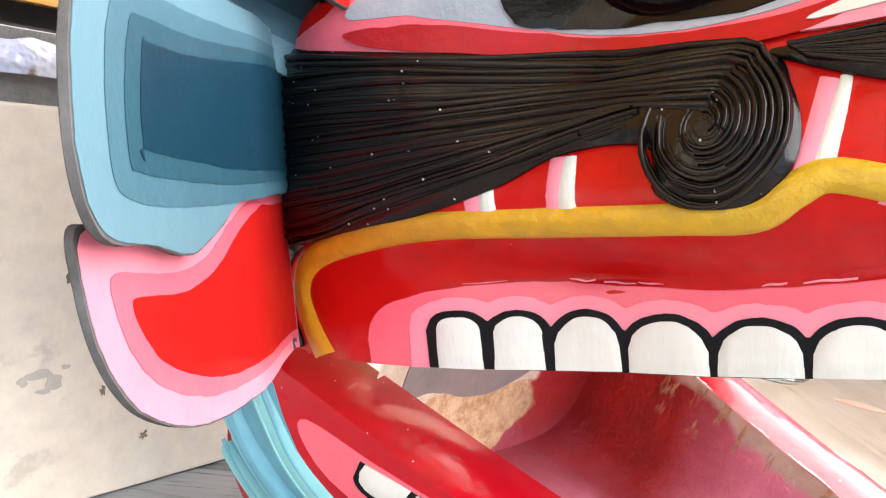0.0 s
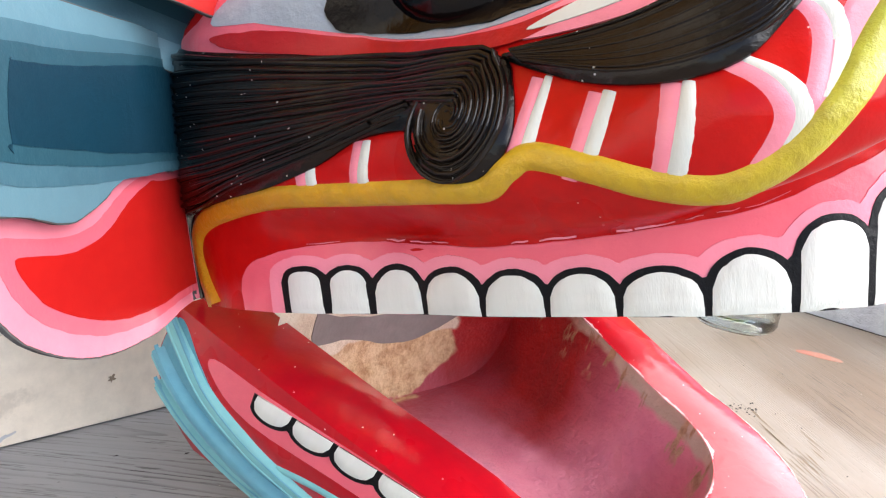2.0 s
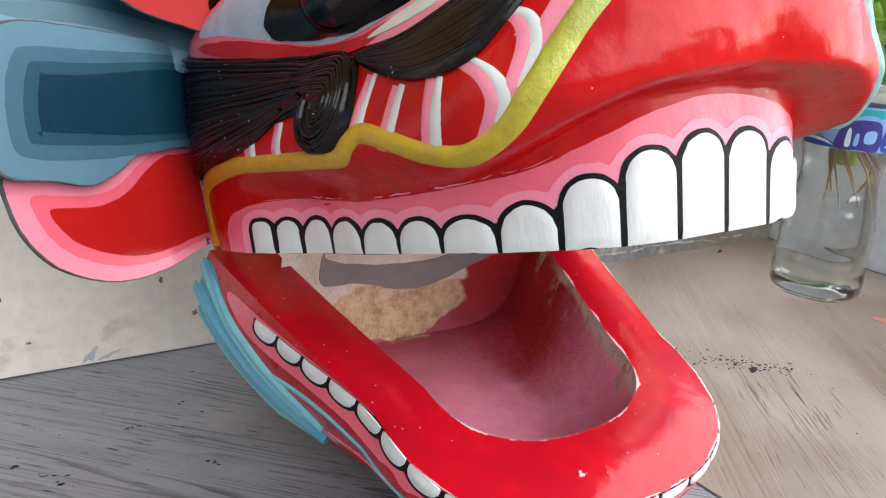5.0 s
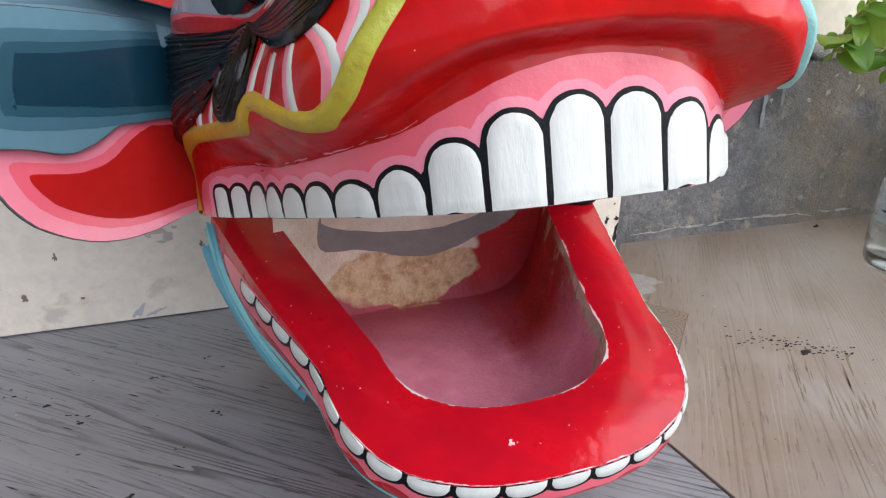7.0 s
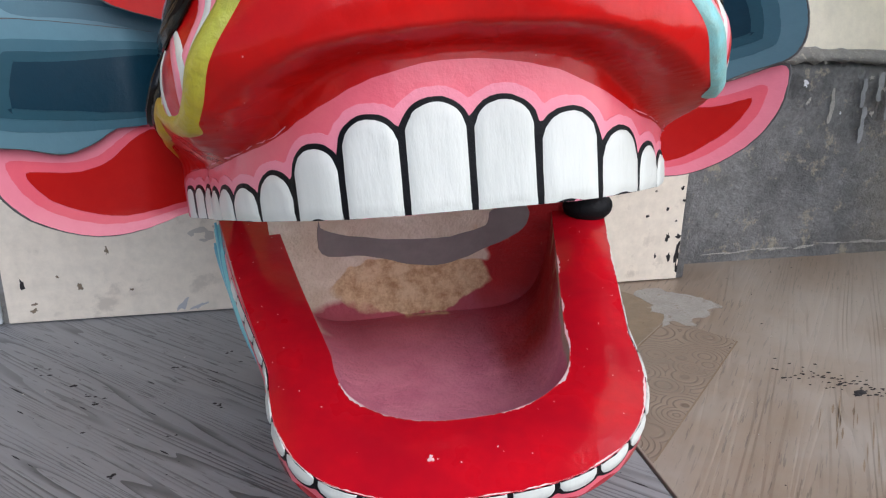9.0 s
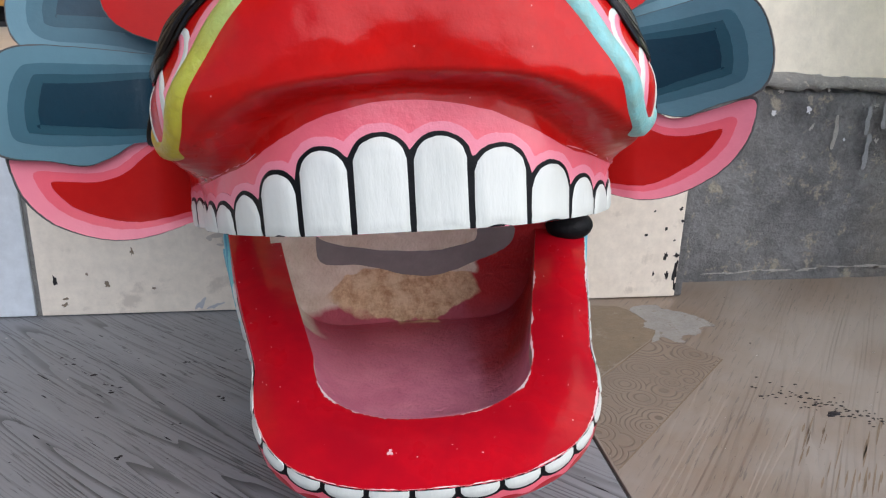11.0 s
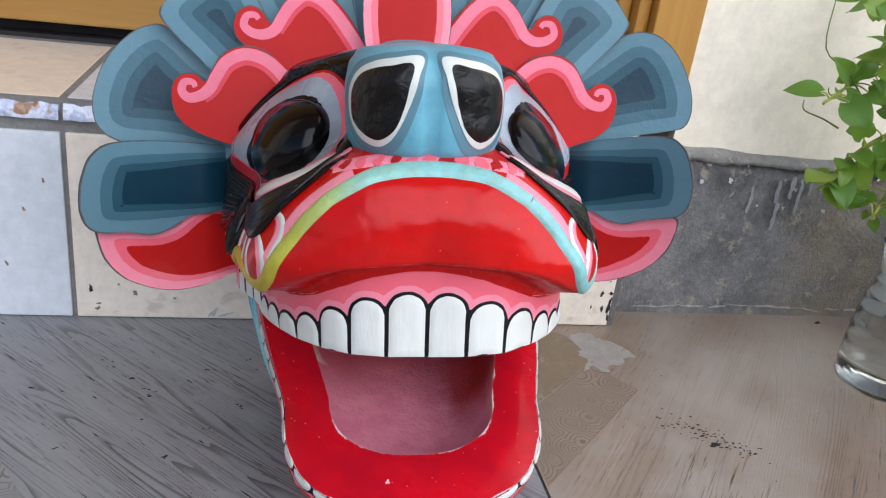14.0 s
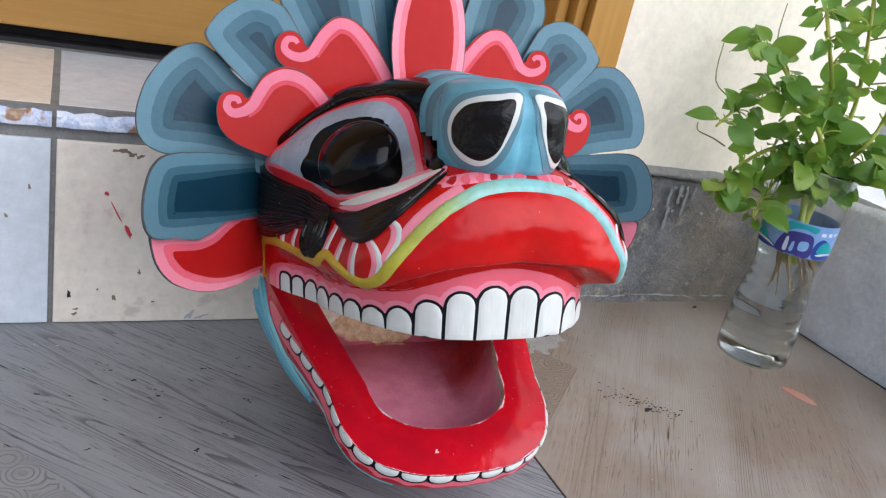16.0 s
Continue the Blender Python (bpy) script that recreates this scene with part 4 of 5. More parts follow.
def wood_tile(name, angle, light, dark, ring, pore, dust_col, dust_most):
    """Printed wood-look floor tile: growth-ring lines, short dark pores, cloudy shade, dust and a soft sheen."""
    m, nd, lk, bs = node_material(name)
    v = coords(nd, lk)

    def times(sock, k):
        n = nd.new("ShaderNodeMath")
        n.operation, n.inputs[1].default_value = "MULTIPLY", k
        lk.new(sock, n.inputs[0])
        return n.outputs[0]

    def product(p, q):
        n = nd.new("ShaderNodeMath")
        n.operation = "MULTIPLY"
        lk.new(p, n.inputs[0])
        lk.new(q, n.inputs[1])
        return n.outputs[0]

    c = mix(nd, lk, noise_fac(nd, lk, turned(nd, lk, angle, (2.2, 11, 2)), 1.0, 5, 0.6, 0.3, 0.7), light, tuple(0.55 * p + 0.45 * q for p, q in zip(light, dark)))
    c = mix(nd, lk, times(noise_fac(nd, lk, turned(nd, lk, angle, (9, 160, 9)), 1.0, 6, 0.7, 0.35, 0.7), 0.5), c, dark)
    n = nd.new("ShaderNodeTexNoise")
    n.inputs["Scale"].default_value, n.inputs["Detail"].default_value, n.inputs["Roughness"].default_value = 1.0, 2.0, 0.4
    lk.new(turned(nd, lk, angle, (0.9, 19, 2)), n.inputs["Vector"])
    fr = nd.new("ShaderNodeMath")
    fr.operation = "FRACT"
    lk.new(times(n.outputs[0], 34.0), fr.inputs[0])
    edge = nd.new("ShaderNodeMapRange")
    edge.inputs["From Min"].default_value, edge.inputs["From Max"].default_value = 0.62, 0.95
    lk.new(fr.outputs[0], edge.inputs["Value"])
    some = noise_fac(nd, lk, turned(nd, lk, angle, (4.5, 24, 4)), 1.0, 3, 0.6, 0.38, 0.56)
    lines = product(edge.outputs[0], some)
    c = mix(nd, lk, times(lines, ring), c, tuple(p * 0.30 for p in dark))
    pores = noise_fac(nd, lk, turned(nd, lk, angle, (30, 400, 30)), 1.0, 3, 0.6, 0.59, 0.64)
    where = noise_fac(nd, lk, v, 5.0, 3, 0.5, 0.38, 0.56)
    holes = product(pores, where)
    c = mix(nd, lk, times(holes, pore), c, tuple(p * 0.22 for p in dark))
    dust = noise_fac(nd, lk, v, 4.2, 7, 0.62, 0.42, 0.62)
    c = mix(nd, lk, times(dust, dust_most), c, dust_col)
    speck = noise_fac(nd, lk, v, 210, 4, 0.7, 0.64, 0.70)
    c = mix(nd, lk, times(speck, 0.35), c, tuple(p * 0.4 for p in dark))
    lk.new(c, bs.inputs["Base Color"])
    rr = nd.new("ShaderNodeMapRange")
    rr.inputs["To Min"].default_value, rr.inputs["To Max"].default_value = 0.36, 0.6
    lk.new(dust, rr.inputs["Value"])
    lk.new(rr.outputs[0], bs.inputs["Roughness"])
    relief(nd, lk, mix(nd, lk, lines, (0.5, 0.5, 0.5), (0.0, 0.0, 0.0)), bs, 0.6, 0.0012)
    return m


def ornament(name, light, dark):
    """Pressed fish-scale rings."""
    m, nd, lk, bs = node_material(name)
    v = coords(nd, lk, (34, 34, 34))
    vo = nd.new("ShaderNodeTexVoronoi")
    vo.inputs["Scale"].default_value = 1.0
    lk.new(v, vo.inputs["Vector"])
    k = nd.new("ShaderNodeMath")
    k.operation, k.inputs[1].default_value = "MULTIPLY", 52
    lk.new(vo.outputs["Distance"], k.inputs[0])
    sn = nd.new("ShaderNodeMath")
    sn.operation = "SINE"
    lk.new(k.outputs[0], sn.inputs[0])
    r = nd.new("ShaderNodeMapRange")
    r.inputs["From Min"].default_value, r.inputs["From Max"].default_value = -0.95, -0.35
    lk.new(sn.outputs[0], r.inputs["Value"])
    w = noise_fac(nd, lk, coords(nd, lk), 30, 5)
    c = mix(nd, lk, r.outputs[0], dark, light)
    c = mix(nd, lk, w, c, tuple(q * 0.8 for q in light))
    lk.new(c, bs.inputs["Base Color"])
    bs.inputs["Roughness"].default_value = 0.5
    relief(nd, lk, r.outputs[0], bs, 0.4, 0.001)
    return m


def plaster(name, col, other, rough, scale, bump, spot=None):
    m, nd, lk, bs = node_material(name)
    v = coords(nd, lk)
    a = noise_fac(nd, lk, v, scale, 8, 0.65, 0.3, 0.7)
    b = noise_fac(nd, lk, v, scale * 9, 6, 0.7, 0.35, 0.65)
    c = mix(nd, lk, a, col, other)
    h = nd.new("ShaderNodeMath")
    h.operation, h.inputs[1].default_value = "MULTIPLY", 0.35
    lk.new(b, h.inputs[0])
    c = mix(nd, lk, h.outputs[0], c, tuple(q * 0.62 for q in other))
    if spot:
        s = noise_fac(nd, lk, v, scale * 2.3, 6, 0.7, 0.58, 0.66)
        c = mix(nd, lk, s, c, spot)
    lk.new(c, bs.inputs["Base Color"])
    bs.inputs["Roughness"].default_value = rough
    relief(nd, lk, b, bs, bump, 0.002)
    return m


GREY_TILE = wood_tile("grey_wood_tile", radians(-44), (0.262, 0.262, 0.276), (0.13, 0.13, 0.138), 0.9, 0.9, (0.30, 0.295, 0.295), 0.3)
BROWN_TILE = wood_tile("brown_wood_tile", radians(50), (0.262, 0.196, 0.145), (0.15, 0.107, 0.075), 0.05, 0.6, (0.315, 0.28, 0.245), 0.75)
ORN_GREY = ornament("grey_ornament", (0.24, 0.235, 0.23), (0.12, 0.12, 0.125))
ORN_BROWN = ornament("brown_ornament", (0.235, 0.178, 0.132), (0.13, 0.096, 0.07))
BROWN_PLAIN = plaster("plain_brown_tile", (0.225, 0.165, 0.105), (0.17, 0.125, 0.08), 0.55, 14, 0.2, (0.27, 0.23, 0.18))
GROUT = plaster("grout", (0.30, 0.29, 0.27), (0.20, 0.19, 0.18), 0.9, 40, 0.6)
GROUT_DARK = plaster("floor_joint", (0.10, 0.09, 0.085), (0.06, 0.055, 0.05), 0.9, 40, 0.6)
TILE_CREAM = plaster("cream_tile_glaze", (0.82, 0.73, 0.61), (0.76, 0.66, 0.54), 0.28, 9, 0.05, (0.58, 0.50, 0.41))
TILE_WHITE = plaster("white_tile_glaze", (0.66, 0.69, 0.72), (0.60, 0.63, 0.66), 0.25, 7, 0.05)
CEMENT = plaster("grey_cement", (0.35, 0.34, 0.33), (0.11, 0.107, 0.104), 0.85, 19, 1.0, (0.40, 0.35, 0.27))
CEMENT_PALE = plaster("pale_cement", (0.82, 0.81, 0.83), (0.66, 0.66, 0.68), 0.85, 12, 0.6)
nd, lk = CEMENT.node_tree.nodes, CEMENT.node_tree.links
base = nd["Principled BSDF"].inputs["Base Color"]
where = nd.new("ShaderNodeSeparateXYZ")
lk.new(coords(nd, lk), where.inputs[0])
soak = nd.new("ShaderNodeMapRange")
soak.inputs["From Min"].default_value, soak.inputs["From Max"].default_value, soak.inputs["To Max"].default_value = 0.80, 0.90, 0.7
lk.new(where.outputs[0], soak.inputs["Value"])
blot_k = nd.new("ShaderNodeMath")
blot_k.operation = "MULTIPLY"
lk.new(soak.outputs[0], blot_k.inputs[0])
lk.new(noise_fac(nd, lk, coords(nd, lk), 16, 6, 0.65, 0.3, 0.55), blot_k.inputs[1])
lk.new(mix(nd, lk, blot_k.outputs[0], base.links[0].from_socket, (0.30, 0.245, 0.165)), base)
DRIP = plaster("pale_drip", (0.42, 0.42, 0.42), (0.30, 0.30, 0.30), 0.8, 60, 0.4)
CREAM_WALL = plaster("cream_wall_paint", (0.86, 0.775, 0.625), (0.84, 0.75, 0.595), 0.7, 6, 0.12)
CEMENT_SMEAR = plaster("cement_smear", (0.42, 0.40, 0.37), (0.30, 0.27, 0.24), 0.8, 45, 0.6, (0.26, 0.21, 0.17))
CRUST = plaster("white_crust", (0.62, 0.58, 0.52), (0.45, 0.42, 0.38), 0.9, 60, 0.8)
m, nd, lk, bs = node_material("ochre_varnished_wood")
grain = noise_fac(nd, lk, coords(nd, lk, (3, 3, 60)), 2.0, 6, 0.7)
lk.new(mix(nd, lk, grain, (0.34, 0.18, 0.038), (0.29, 0.145, 0.028)), bs.inputs["Base Color"])
bs.inputs["Roughness"].default_value = 0.38
relief(nd, lk, grain, bs, 0.15, 0.001)
OCHRE = m
m, nd, lk, bs = node_material("ochre_varnished_frame")
grain = noise_fac(nd, lk, coords(nd, lk, (60, 60, 3)), 2.0, 6, 0.7)
lk.new(mix(nd, lk, grain, (0.46, 0.235, 0.042), (0.40, 0.19, 0.032)), bs.inputs["Base Color"])
bs.inputs["Roughness"].default_value = 0.38
relief(nd, lk, grain, bs, 0.15, 0.001)
FRAME_WOOD = m
# soot of marks and flecks; also colours the shade under the door
SOOT_AND_SHADE = paint("soot_and_shade", (0.02, 0.019, 0.02), (0.035, 0.03, 0.03), 0.8, coat=0)
RED_SMEAR = paint("red_drip", (0.55, 0.05, 0.05), (0.45, 0.04, 0.05), 0.4, coat=0.1)
PALE_RED_SMEAR = paint("pale_red_smear", (0.46, 0.15, 0.11), (0.40, 0.26, 0.20), 0.6, coat=0, vary=0.9, grain=90)
BLUE_SMEAR = paint("slate_smear", (0.36, 0.38, 0.44), (0.55, 0.50, 0.45), 0.7, coat=0)
GREY_STAIN = paint("grey_stain", (0.40, 0.36, 0.31), (0.55, 0.49, 0.42), 0.6, coat=0, vary=0.9, grain=90)
BROWN_STAIN = paint("brown_stain", (0.25, 0.19, 0.13), (0.16, 0.12, 0.09), 0.8, coat=0)


# ---- setting: structure ----
def fixed(ob, label, category):
    return tagged(ob, label, category, kind="structure")


def plane_z(z):
    return lambda u, v: np.stack([np.asarray(u, float), np.asarray(v, float), np.full(len(u), z * 1000.0)], 1) / 1000


def plane_y(y):
    return lambda u, v: np.stack([np.asarray(u, float), np.full(len(u), y * 1000.0), np.asarray(v, float)], 1) / 1000


rng = random.Random(7)


def blot(surf, cx, cy, rx, ry, turn=0.0, rough=0.35, lift=0.25, n=13):
    """An irregular flat mark; millimetres."""
    pts = []
    for i in range(n):
        a = 2 * math.pi * i / n
        r = 1 + rng.uniform(-rough, rough)
        x, y = rx * r * math.cos(a), ry * r * math.sin(a)
        pts.append((cx + x * math.cos(turn) - y * math.sin(turn), cy + x * math.sin(turn) + y * math.cos(turn)))
    return patch(surf, pts, lift, ku=1.0, n=3, step=max(rx, ry), skirt=0.2)


bm = box_bm((-6, -6, -0.12), (6, 0.9, -0.002))
floor = fixed(part("floor", bm, GROUT_DARK, smooth=False), "wood-look ceramic tile floor with dark joints", "floor")
for i, (x0, x1, mat) in enumerate(((-1.368, -0.768, BROWN_TILE), (-0.768, -0.168, BROWN_TILE), (-0.168, 0.432, GREY_TILE), (0.432, 1.042, BROWN_TILE))):
    for y0, y1 in ((-0.6, 0.06), (-1.2, -0.6), (-1.8, -1.2), (-2.4, -1.8)):
        part("floor_tile", box_bm((x0 + 0.0012, y0 + 0.0012, -0.01), (x1 - 0.0012, y1 - 0.0012, 0), 0.0008), mat, floor, smooth=False)
part("ornament", patch(plane_z(0), [(435, -277), (500, -213), (559, -155), (580, -134), (545, -85), (528, -100), (480, -143), (435, -184)], 0.15, ku=1.0, n=1, step=60, skirt=0.1, smooth=False), ORN_BROWN, floor, "pressed ring ornament in the brown tile")
part("ornament", patch(plane_z(0), [(-166, -40), (-90, -95), (-32, -186), (12, -255), (70, -345), (-20, -480), (-166, -520)], 0.15, ku=1.0, n=1, step=80, skirt=0.1, smooth=False), ORN_GREY, floor, "pressed ring ornament in the grey tile")
part("plain_corner", patch(plane_z(0), [(435, -182), (480, -141), (528, -98), (556, -72), (548, -40), (530, -18), (490, -12), (450, -30), (435, -60)], 0.15, ku=1.0, n=1, step=60, skirt=0.1, smooth=False), BROWN_PLAIN, floor, "plain brown corner of the tile")
for a, b in (((437, -275), (580, -135)), ((437, -183), (545, -85))):
    part("groove", ribbon(bmesh.new(), plane_z(0), [a, ((a[0] + b[0]) / 2, (a[1] + b[1]) / 2), b], 1.2, 0, 0.3, ku=1.0, n=3, sides=2), BROWN_STAIN, floor, "dark pressed line beside the ornament")
ground = fixed(part("ground", box_bm((-60, -60, -0.4), (60, 60, -0.15)), GROUT, smooth=False), "bare grey ground round the house", "ground")

# step
step = fixed(part("step", box_bm((-2.4, 0.004, -0.01), (0.598, 0.30, 0.230)), GROUT, smooth=False), "tiled doorstep with cream and white tiles", "step")
RISER = {}
for i in range(-7, 2):
    x0 = i * 0.3
    mat = TILE_CREAM if i >= 0 or i % 2 == 0 else TILE_WHITE
    RISER[i] = part("riser_tile", box_bm((x0 + 0.0025, 0.0, 0.001), (x0 + 0.2975, 0.012, 0.199), 0.0012), mat, step, smooth=False)
    part("tread_tile", box_bm((x0 + 0.0035, 0.012, 0.222), (x0 + 0.2965, 0.268, 0.2305), 0.0012), TILE_WHITE if i % 2 == 0 else TILE_CREAM, step, smooth=False)
m, nd, lk, bs = node_material("listello_glaze")
v = coords(nd, lk)
a = noise_fac(nd, lk, v, 55, 3, 0.5, 0.50, 0.54)
b = noise_fac(nd, lk, coords(nd, lk, (1, 1, 1)), 33, 3, 0.5, 0.56, 0.60)
c = mix(nd, lk, a, (0.50, 0.54, 0.68), (0.66, 0.68, 0.76))
c = mix(nd, lk, b, c, (0.33, 0.20, 0.12))
lk.new(c, bs.inputs["Base Color"])
bs.inputs["Roughness"].default_value = 0.12
relief(nd, lk, noise_fac(nd, lk, v, 60, 3, 0.5), bs, 0.7, 0.004)
LISTELLO = m
for i in range(-7, 2):
    bm = bmesh.new()
    x0, x1 = i * 0.3 + 0.002, i * 0.3 + 0.298
    rows = []
    for x in np.linspace(x0, x1, 40):
        row = []
        for k, q in enumerate(np.linspace(-0.3, 1.75, 8)):
            r = 0.0135 + 0.0012 * math.sin(x * 190 + 2 * math.sin(x * 37)) * math.sin(q * 2)
            row.append(bm.verts.new((x, 0.0125 - r * math.cos(q), 0.2155 + r * math.sin(q))))
        row.append(bm.verts.new((x, 0.02, 0.2292)))
        rows.append(row)
    for r0, r1 in zip(rows, rows[1:]):
        for k in range(8):
            bm.faces.new((r0[k], r1[k], r1[k + 1], r0[k + 1]))
    part("nosing_tile", bm, LISTELLO, step, "glossy blue and brown relief nosing tile")

# house wall, plinth and the wall at the side
wall_back = fixed(part("wall_back", box_bm((0.651, 0.048, 0), (1.20, 0.26, 3.0)), CREAM_WALL, smooth=False), "cream painted house wall above a cement plinth", "wall")
fixed(part("wall_upper", box_bm((-2.6, 0.048, 2.32), (0.651, 0.26, 3.0)), CREAM_WALL, smooth=False), "cream painted wall above the door", "wall")
fixed(part("wall_left", box_bm((-2.9, -0.3, -0.1), (-2.4, 0.4, 3.0)), CREAM_WALL, smooth=False), "cream painted wall beside the step", "wall")


def rough_sheet(x0, x1, z1, y, drop, along="x"):
    bm = bmesh.new()
    us, vs = np.linspace(x0, x1, 90), np.linspace(0, 1, 44)
    grid = []
    for w in vs:
        row = []
        for u in us:
            top = z1 + drop * (u - x0) + 0.006 * noise.noise(Vector((u * 9, 1.3, y))) + 0.003 * noise.noise(Vector((u * 40, 5.3, y)))
            z = w * top
            d = 0.0022 * noise.noise(Vector((u * 30, z * 30, 2.0))) + 0.0010 * noise.noise(Vector((u * 110, z * 110, 7.0)))
            e = y - d + (0.012 * max(0.0, (w - 0.93) / 0.07) ** 2)
            row.append(bm.verts.new((u, e, z) if along == "x" else (e, -u, z)))
        grid.append(row)
    for a, b in zip(grid, grid[1:]):
        for i in range(len(us) - 1):
            bm.faces.new((a[i], a[i + 1], b[i + 1], b[i]))
    return bm


plinth = fixed(part("plinth", rough_sheet(0.592, 1.05, 0.214, 0.038, -0.03), CEMENT), "rough grey cement plinth with pale drips", "plinth")
bm = box_bm((0.5985, 0.002, 0.0), (0.606, 0.06, 0.206), 0.002)
fixed(part("step_end", bm, CEMENT, smooth=False), "cement end of the doorstep", "step")
fixed(part("wall_side", box_bm((1.052, -0.62, 0), (1.20, 0.048, 0.226)), CEMENT_PALE, smooth=False), "low cement side wall of the porch", "wall")
fixed(part("plinth_side", rough_sheet(-0.048, 0.62, 0.222, 1.045, 0.0, "y"), CEMENT_PALE), "pale cement plinth of the side wall", "plinth")
# ceiling out of view, added to keep the high sky off the gloss
fixed(part("unseen_porch_roof", box_bm((-2.9, -1.3, 2.45), (1.3, 0.3, 2.6)), CREAM_WALL, smooth=False), "plain unseen porch ceiling added over the doorstep to limit the sky", "ceiling")
# added wall, never in view, that cuts the sky near the horizon
fixed(part("unseen_yard_wall", box_bm((-6, -6.2, -0.15), (6, -6.0, 1.3)), CEMENT_PALE, smooth=False), "plain unseen wall added opposite the house to block the low sky", "wall")
# pale ledge of plaster where the plinth meets the painted wall
LEDGE = plaster("ledge_plaster", (0.50, 0.47, 0.42), (0.32, 0.305, 0.28), 0.9, 55, 1.0, (0.62, 0.56, 0.46))
bm = bmesh.new()
rows = []
for x in np.arange(594, 1046, 2.5):
    top = 214 - 0.03 * (x - 592)
    n1, n2 = noise.noise(Vector((x * 0.02, 2.2, 0))), noise.noise(Vector((x * 0.09, 7.2, 0)))
    low = top - 9 - 9 * n1 - 5 * n2
    out = 31.5 - 2.0 * abs(n2)
    rows.append([bm.verts.new((x / 1000, y / 1000, z / 1000)) for y, z in ((36.5, low), (33.5, low + 1.5), (out, top - 5 + 2 * n2), (out + 3, top + 1 + 2 * n1), (41, top + 5 + 4 * n2), (49.5, top + 7 + 6 * n1))])
for a, b in zip(rows, rows[1:]):
    for k in range(5):
        bm.faces.new((a[k], b[k], b[k + 1], a[k + 1]))
part("plaster_ledge", bm, LEDGE, plinth, "crumbling pale plaster ledge on top of the plinth")
# crust and drips on the plinth
for x in np.arange(0.66, 1.0, 0.034):
    if rng.random() < 0.75:
        part("crust", blot(plane_y(0.0345), x * 1000, 12 + rng.uniform(-2, 3), rng.uniform(9, 22), rng.uniform(0.8, 1.7), rng.uniform(-0.15, 0.15), 0.6), CRUST, plinth)
for x, z, l, w in ((764, 160, 17, 2.4), (798, 172, 14, 2.6), (803, 140, 18, 3), (816, 178, 14, 3.2), (829, 165, 20, 2.2), (842, 180, 10, 2)):
    side_l, side_r = [], []
    for t in np.linspace(-1, 1, 7):
        c, h = x + rng.uniform(-0.8, 0.8), w * rng.uniform(0.6, 1.1) * (0.7 if abs(t) == 1 else 1)
        side_l.append((c - h, z + t * l))
        side_r.append((c + h, z + t * l))
    part("drip", patch(plane_y(0.0345), side_l + side_r[::-1], 0.25, ku=1.0, n=3, step=6, skirt=0.2), CRUST if x < 780 else DRIP, plinth)
for _ in range(26):
    part("chip", blot(plane_y(0.0345), rng.uniform(640, 1030), rng.uniform(150, 205), rng.uniform(1.5, 5), rng.uniform(1, 2.5), rng.uniform(0, 3), 0.5), CRUST if rng.random() < 0.6 else CEMENT_PALE, plinth)

# door and its frame
frame_ob = fixed(new("door_frame"), "ochre varnished wooden door frame with bevelled edge", "door frame")
part("frame_board", box_bm((0.594, 0.044, 0.2355), (0.650, 0.12, 2.32), 0.002), FRAME_WOOD, frame_ob, smooth=False)
part("frame_bead", box_bm((0.578, 0.058, 0.2355), (0.5935, 0.14, 2.305), 0.005), FRAME_WOOD, frame_ob, smooth=False)
part("frame_bead", box_bm((0.561, 0.075, 0.2355), (0.5775, 0.16, 2.29), 0.004), FRAME_WOOD, frame_ob, smooth=False)
part("frame_jamb", box_bm((0.535, 0.12, 0.2355), (0.5605, 0.30, 2.28), 0.003), FRAME_WOOD, frame_ob, smooth=False)
door = fixed(new("door_1"), "ochre varnished wooden door standing above the step", "door")
part("bottom_rail", box_bm((-0.62, 0.272, 0.252), (0.534, 0.31, 0.50), 0.003), OCHRE, door, smooth=False)
part("upper_panel", box_bm((-0.62, 0.280, 0.5), (0.534, 0.31, 2.28), 0.003), OCHRE, door, smooth=False)
# dark backing added so no sky shows; floor below coloured as the gap's shade
part("door_gap_backing", box_bm((-0.70, 0.312, 0.2355), (0.651, 0.36, 2.4)), SOOT_AND_SHADE, door, "unseen dark backing added behind the door for the shaded gap", smooth=False)
part("threshold", box_bm((-2.4, 0.285, 0.20), (0.535, 0.60, 0.2352)), SOOT_AND_SHADE, door, "floor under the door coloured dark as the gap's shade", smooth=False)
part("frame_jamb", box_bm((-0.70, 0.10, 0.2355), (-0.621, 0.31, 2.32), 0.003), FRAME_WOOD, frame_ob, smooth=False)
fixed(part("wall_beside_door", box_bm((-2.4, 0.10, 0.2355), (-0.701, 0.31, 2.32)), CREAM_WALL, smooth=False), "cream painted wall beside the door", "wall")

# marks on the tiles
t0, t1 = RISER[0], RISER[1]
ry = plane_y(-0.0001)
part("mark", blot(ry, 17, 34, 1.6, 5.0, 0.1, 0.3), SOOT_AND_SHADE, t0)
part("mark", blot(ry, 23, 11, 2.6, 1.8, 0.4, 0.5), BROWN_STAIN, t0)
part("mark", blot(ry, 24, 17, 1.8, 1.2, 0.2, 0.5), BROWN_STAIN, t0)
part("mark", blot(ry, 71, 106, 2.2, 7.0, 0.42, 0.3), RED_SMEAR, t0, "dried red paint drip")
part("mark", blot(ry, 59, 127, 0.7, 15.0, 0.45, 0.3), RED_SMEAR, t0, "dried red paint drip")
part("mark", blot(ry, 49, 147, 2.0, 2.4, 0.3, 0.4), RED_SMEAR, t0, "dried red paint drip")
